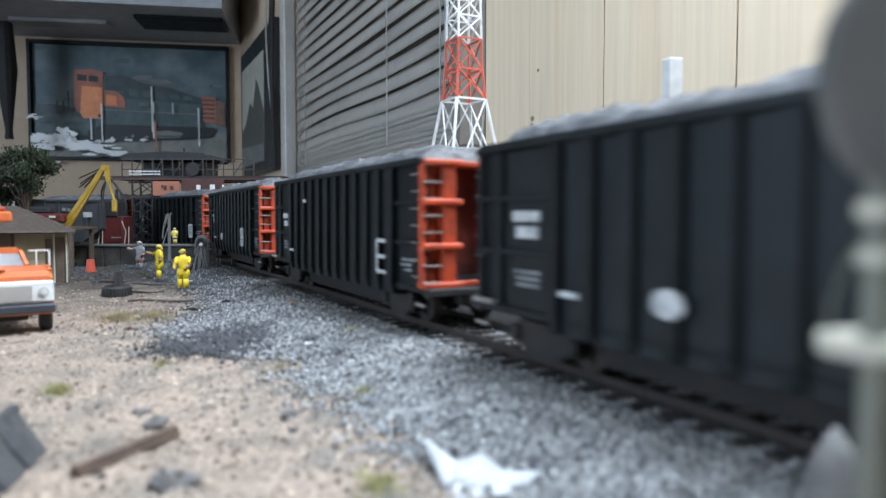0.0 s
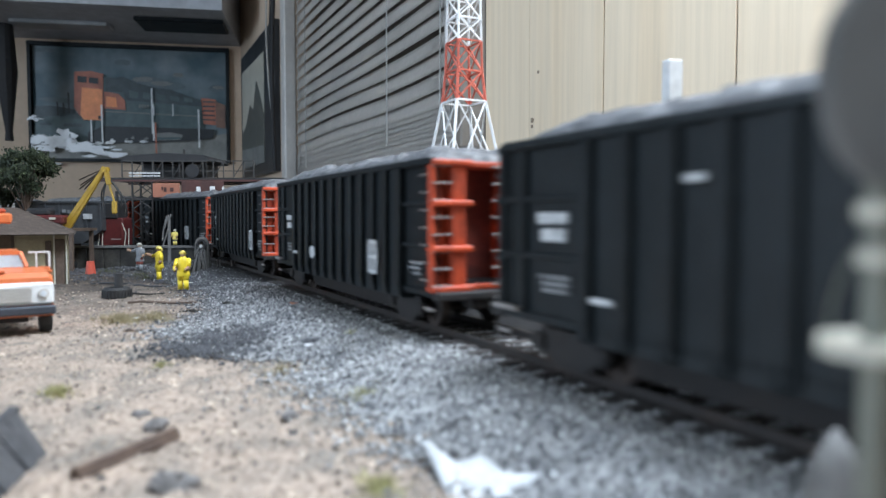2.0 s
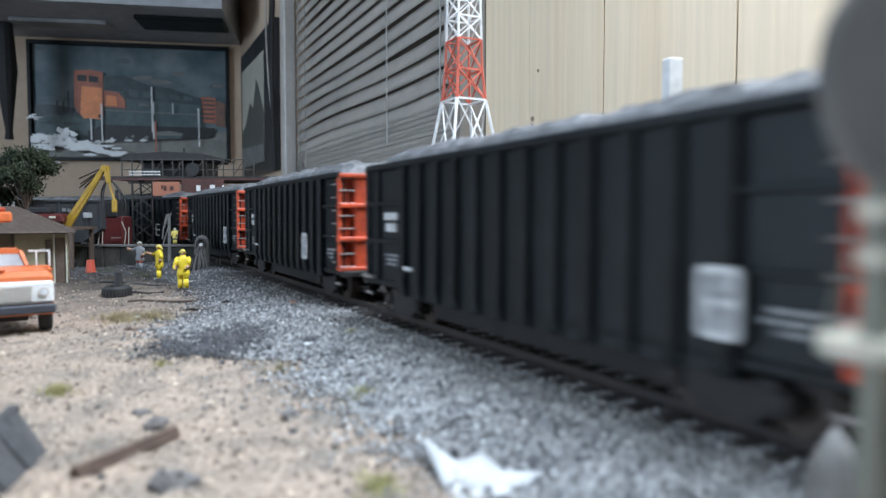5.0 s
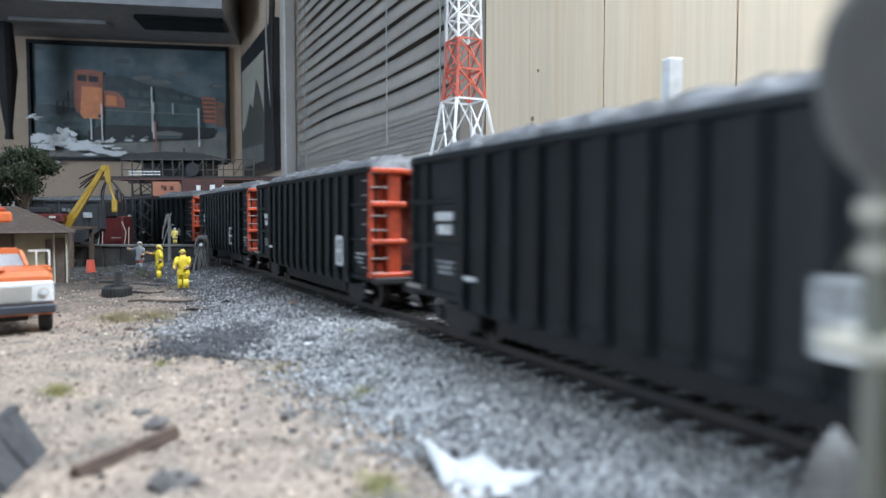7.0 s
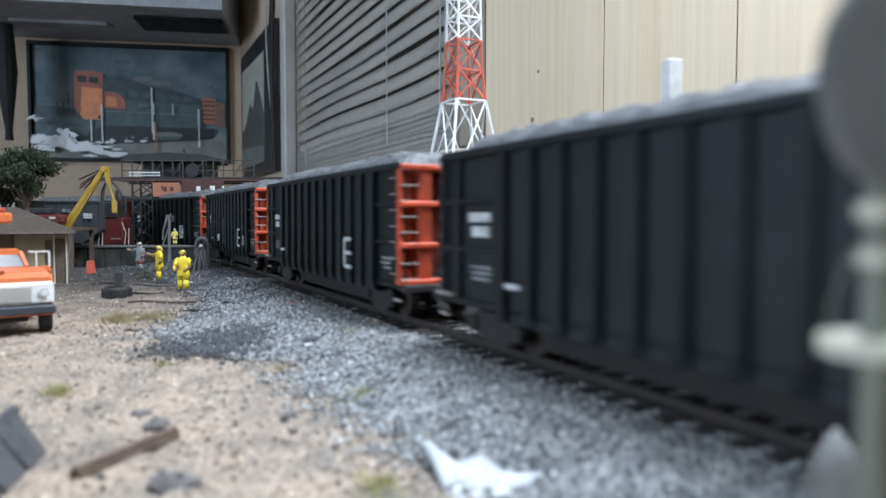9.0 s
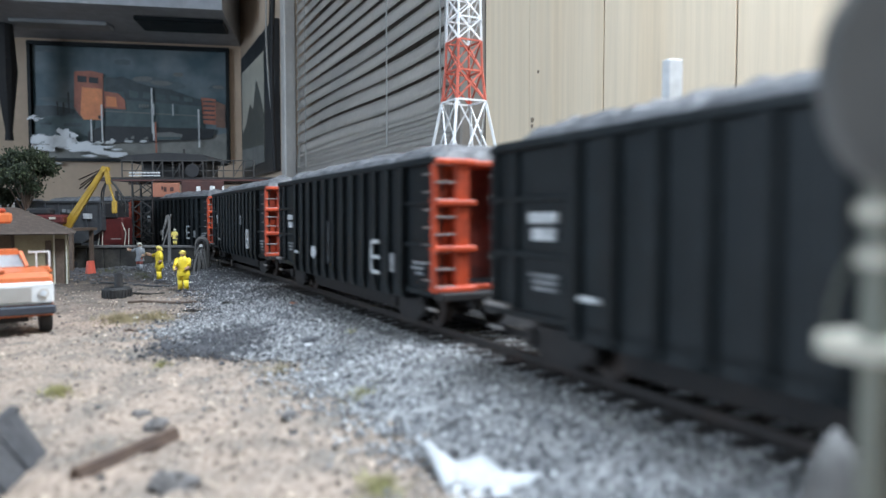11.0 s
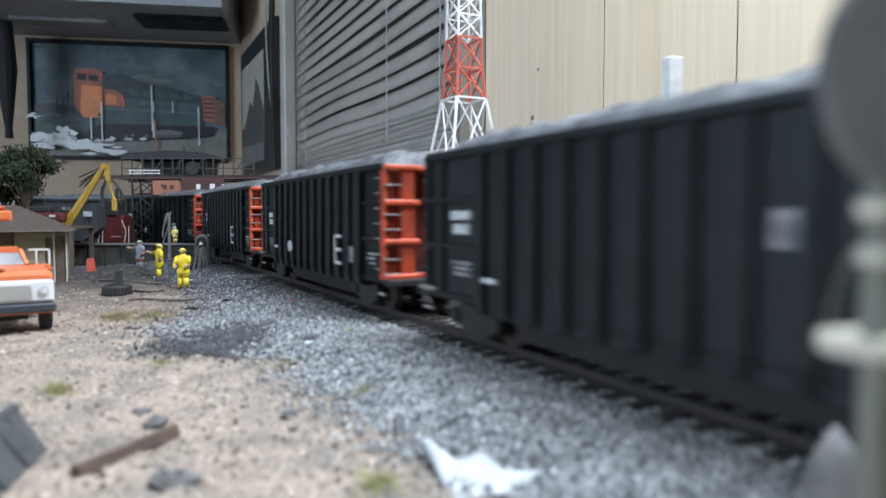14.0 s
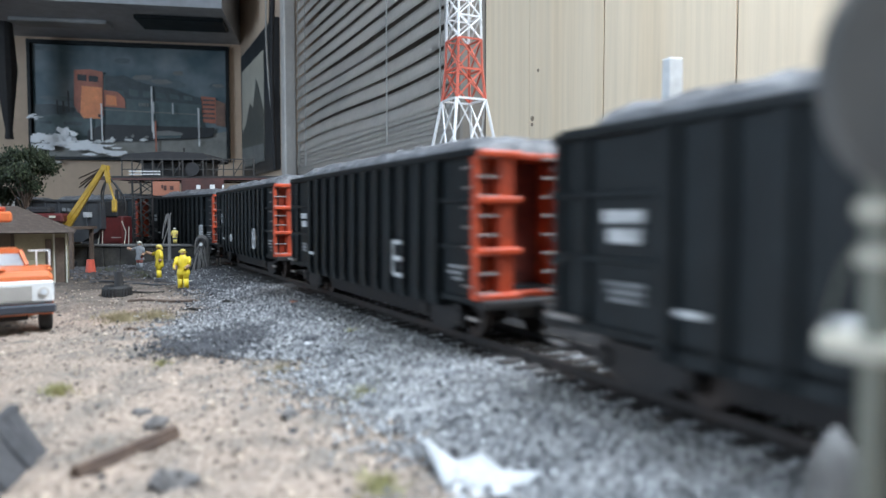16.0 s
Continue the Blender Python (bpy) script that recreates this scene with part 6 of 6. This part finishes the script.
def build_lump():
    """A pale rough cone of plaster rock at the foot of the signal."""
    x, y = 0.0351, 0.0605
    bm = B()
    rows = []
    for j in range(9):
        f = j / 8
        r = 0.0029 * math.sqrt(max(0.0, 1 - f ** 2.6)) + 0.0003
        rows.append([bm.verts.new((r * (1 + 0.3 * fbm(math.cos(a) * 2, math.sin(a) * 2, f * 4)) * math.cos(a), r * math.sin(a), 0.0192 * f)) for a in (2 * math.pi * i / 16 for i in range(16))])
    for lower, upper in zip(rows, rows[1:]):
        for i in range(16):
            bm.faces.new((lower[i], lower[(i + 1) % 16], upper[(i + 1) % 16], upper[i]))
    bm.faces.new(rows[-1])
    bm.faces.new(rows[0][::-1])
    bmesh.ops.recalc_face_normals(bm, faces=bm.faces)
    ob = tagged(finish("plaster_rock", bm, M_WEATHERED, smooth=True), "grey rounded plaster rock beside the track", "rock")
    ob.matrix_basis = pose(x, y, height(x, y) - 0.0006)


def build_twigs():
    for x, y, turn, long, mat in ((-0.0985, 0.2800, 8, 0.016, M_TIMBER), (-0.0880, 0.2870, -15, 0.010, M_TIMBER), (-0.125, 0.305, 4, 0.030, M_BROWN), (-0.150, 0.345, 12, 0.018, M_TIMBER),
                                  (-0.105, 0.232, 30, 0.006, M_BROWN), (-0.165, 0.385, -6, 0.024, M_OLDWOOD), (-0.185, 0.400, 5, 0.040, M_OLDWOOD), (-0.142, 0.388, 40, 0.010, M_PALE)):
        bm = B()
        cord(bm, [Vector((-long / 2 + long * i / 5, 0.0008 * math.sin(i * 2.1), 0.0004 * math.sin(i * 1.3))) for i in range(6)], 0.00055)
        ob = tagged(finish("twig", bm, mat), "thin dark twig lying on the yard ground", "twig")
        ob.matrix_basis = pose(x, y, height(x, y) + 0.0006, 0, 0, turn)


def build_tufts():
    rng = random.Random(21)
    spots = ((-0.1205, 0.2560, 0.012, 900, 0), (-0.110, 0.262, 0.009, 500, 0), (-0.0846, 0.1490, 0.0034, 420, 1), (-0.0261, 0.1936, 0.003, 110, 1), (-0.0168, 0.1440, 0.005, 420, 1), (-0.0735, 0.1770, 0.003, 80, 1), (-0.0091, 0.0965, 0.0045, 320, 1),
             (-0.100, 0.250, 0.005, 60, 0), (-0.040, 0.170, 0.006, 80, 0), (-0.187, 0.43, 0.010, 120, 2), (-0.200, 0.455, 0.014, 220, 2), (-0.235, 0.48, 0.018, 260, 2), (-0.155, 0.40, 0.010, 90, 2), (-0.160, 0.46, 0.012, 140, 2))
    for x0, y0, spread, n, kind in spots:
        bm = B()
        for _ in range(n):
            r, a = spread * abs(rng.gauss(0, 0.5)), rng.uniform(0, 6.28)
            x, y = r * math.cos(a), r * math.sin(a)
            z = height(x0 + x, y0 + y)
            tall = rng.uniform(0.0010, 0.0034) * (0.75 if kind == 1 else 1.2)
            lean = Vector((rng.gauss(0, 0.6), rng.gauss(0, 0.6), 1)).normalized() * tall
            side = Vector((math.cos(a), math.sin(a), 0)).cross(Vector((0, 0, 1))) * 0.00016
            p = Vector((x, y, z))
            bm.faces.new([bm.verts.new(v) for v in (p - side, p + side, p + lean)])
        label, mat = (("dry straw-coloured grass tuft on sand", M_STRAW), ("yellow-green grass tuft on sand", M_MOSS), ("dark green weeds at the back of the yard", M_WEED))[kind]
        ob = tagged(finish("grass_tuft", bm, mat), label, "grass", kind="stuff")
        ob.matrix_basis = pose(x0, y0, 0)


def build_wall_things():
    # black folded umbrella hung before the back wall
    u = thing("folded_umbrella", "black folded umbrella hanging in front of the back wall", "umbrella", pose(-1.2700, 2.02, 0))
    bm = B()
    tube(bm, (0, 0, 0.60), (0, 0, 0.46), 0.020, 0.030, n=12)
    tube(bm, (0, 0, 0.46), (0.004, 0, 0.285), 0.030, 0.009, n=12)
    part("canopy", bm, M_TAR, u)
    part("tip", tube(B(), (0.004, 0, 0.285), (0.004, 0, 0.262), 0.010, 0.012, n=10), M_TAR, u)
    part("hook", tube(B(), (0, 0, 0.60), (0, 0, 0.64), 0.004, n=8), M_GRAB, u)
    # cables on the side wall
    for k, (a0, z0, a1, z1) in enumerate(((1.78, 0.62, 1.735, 0.30), (1.735, 0.62, 1.715, 0.20), (1.70, 0.62, 1.70, 0.15))):
        bm = B()
        cord(bm, [Vector(((a0 + (a1 - a0) * i / 12) * GROW, 0.024 + 0.006 * math.sin(i / 4), z0 + (z1 - z0) * i / 12)) for i in range(13)], 0.0022 if k < 2 else 0.005, 8)
        on = tagged(on_side("wall_cable", bm, M_CORD if k == 0 else M_TAR), "thin cable hanging down the side wall", "cable")
    s = thing("wall_clip", "small white plastic strip on the back wall", "strip")
    bm = box(B(), (-0.565, -0.012, 0.206), (0.040, 0.022, 0.006), None, 0.002)
    bmesh.ops.transform(bm, matrix=BACK_M, verts=bm.verts)
    part("strip", bm, M_WHITE, s)


build_bed()
# added dark sheet, covers ground that would show bright between the cars
build_bed("cinder_ground", M_DARKSHEET, "dark sheet added beyond the railway track", (0.0102, 0.16))
build_gravel()
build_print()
build_side_picture()
build_figures()
build_truck()
build_shed()
build_crane()
build_tree(-0.303, 0.500, 0.067, 0.022, 0.020, 3, 8000)
build_tree(-0.330, 0.515, 0.058, 0.015, 0.014, 9, 3000)
build_bridge()
build_wagons()
build_yard_things()
build_lump()
build_twigs()
build_tufts()
build_wall_things()


def motions():
    span = range(241)
    seconds = [i / 15 for i in span]
    rolled = [float(np.interp(t, [j * 0.5 for j in range(len(FRONTS))], FRONTS)) for t in seconds]
    for k, car in CARS:
        walk(car, [(i * 0.5, car_pose(place_of(k, f))) for i, f in enumerate(FRONTS)])
        for axle in car.children:
            if axle.name.startswith("axle"):
                at = axle.location.copy()
                walk(axle, [(t, pose(at.x, at.y, at.z, -math.degrees((s - rolled[0]) / WHEEL_R))) for t, s in zip(seconds, rolled)])


motions()
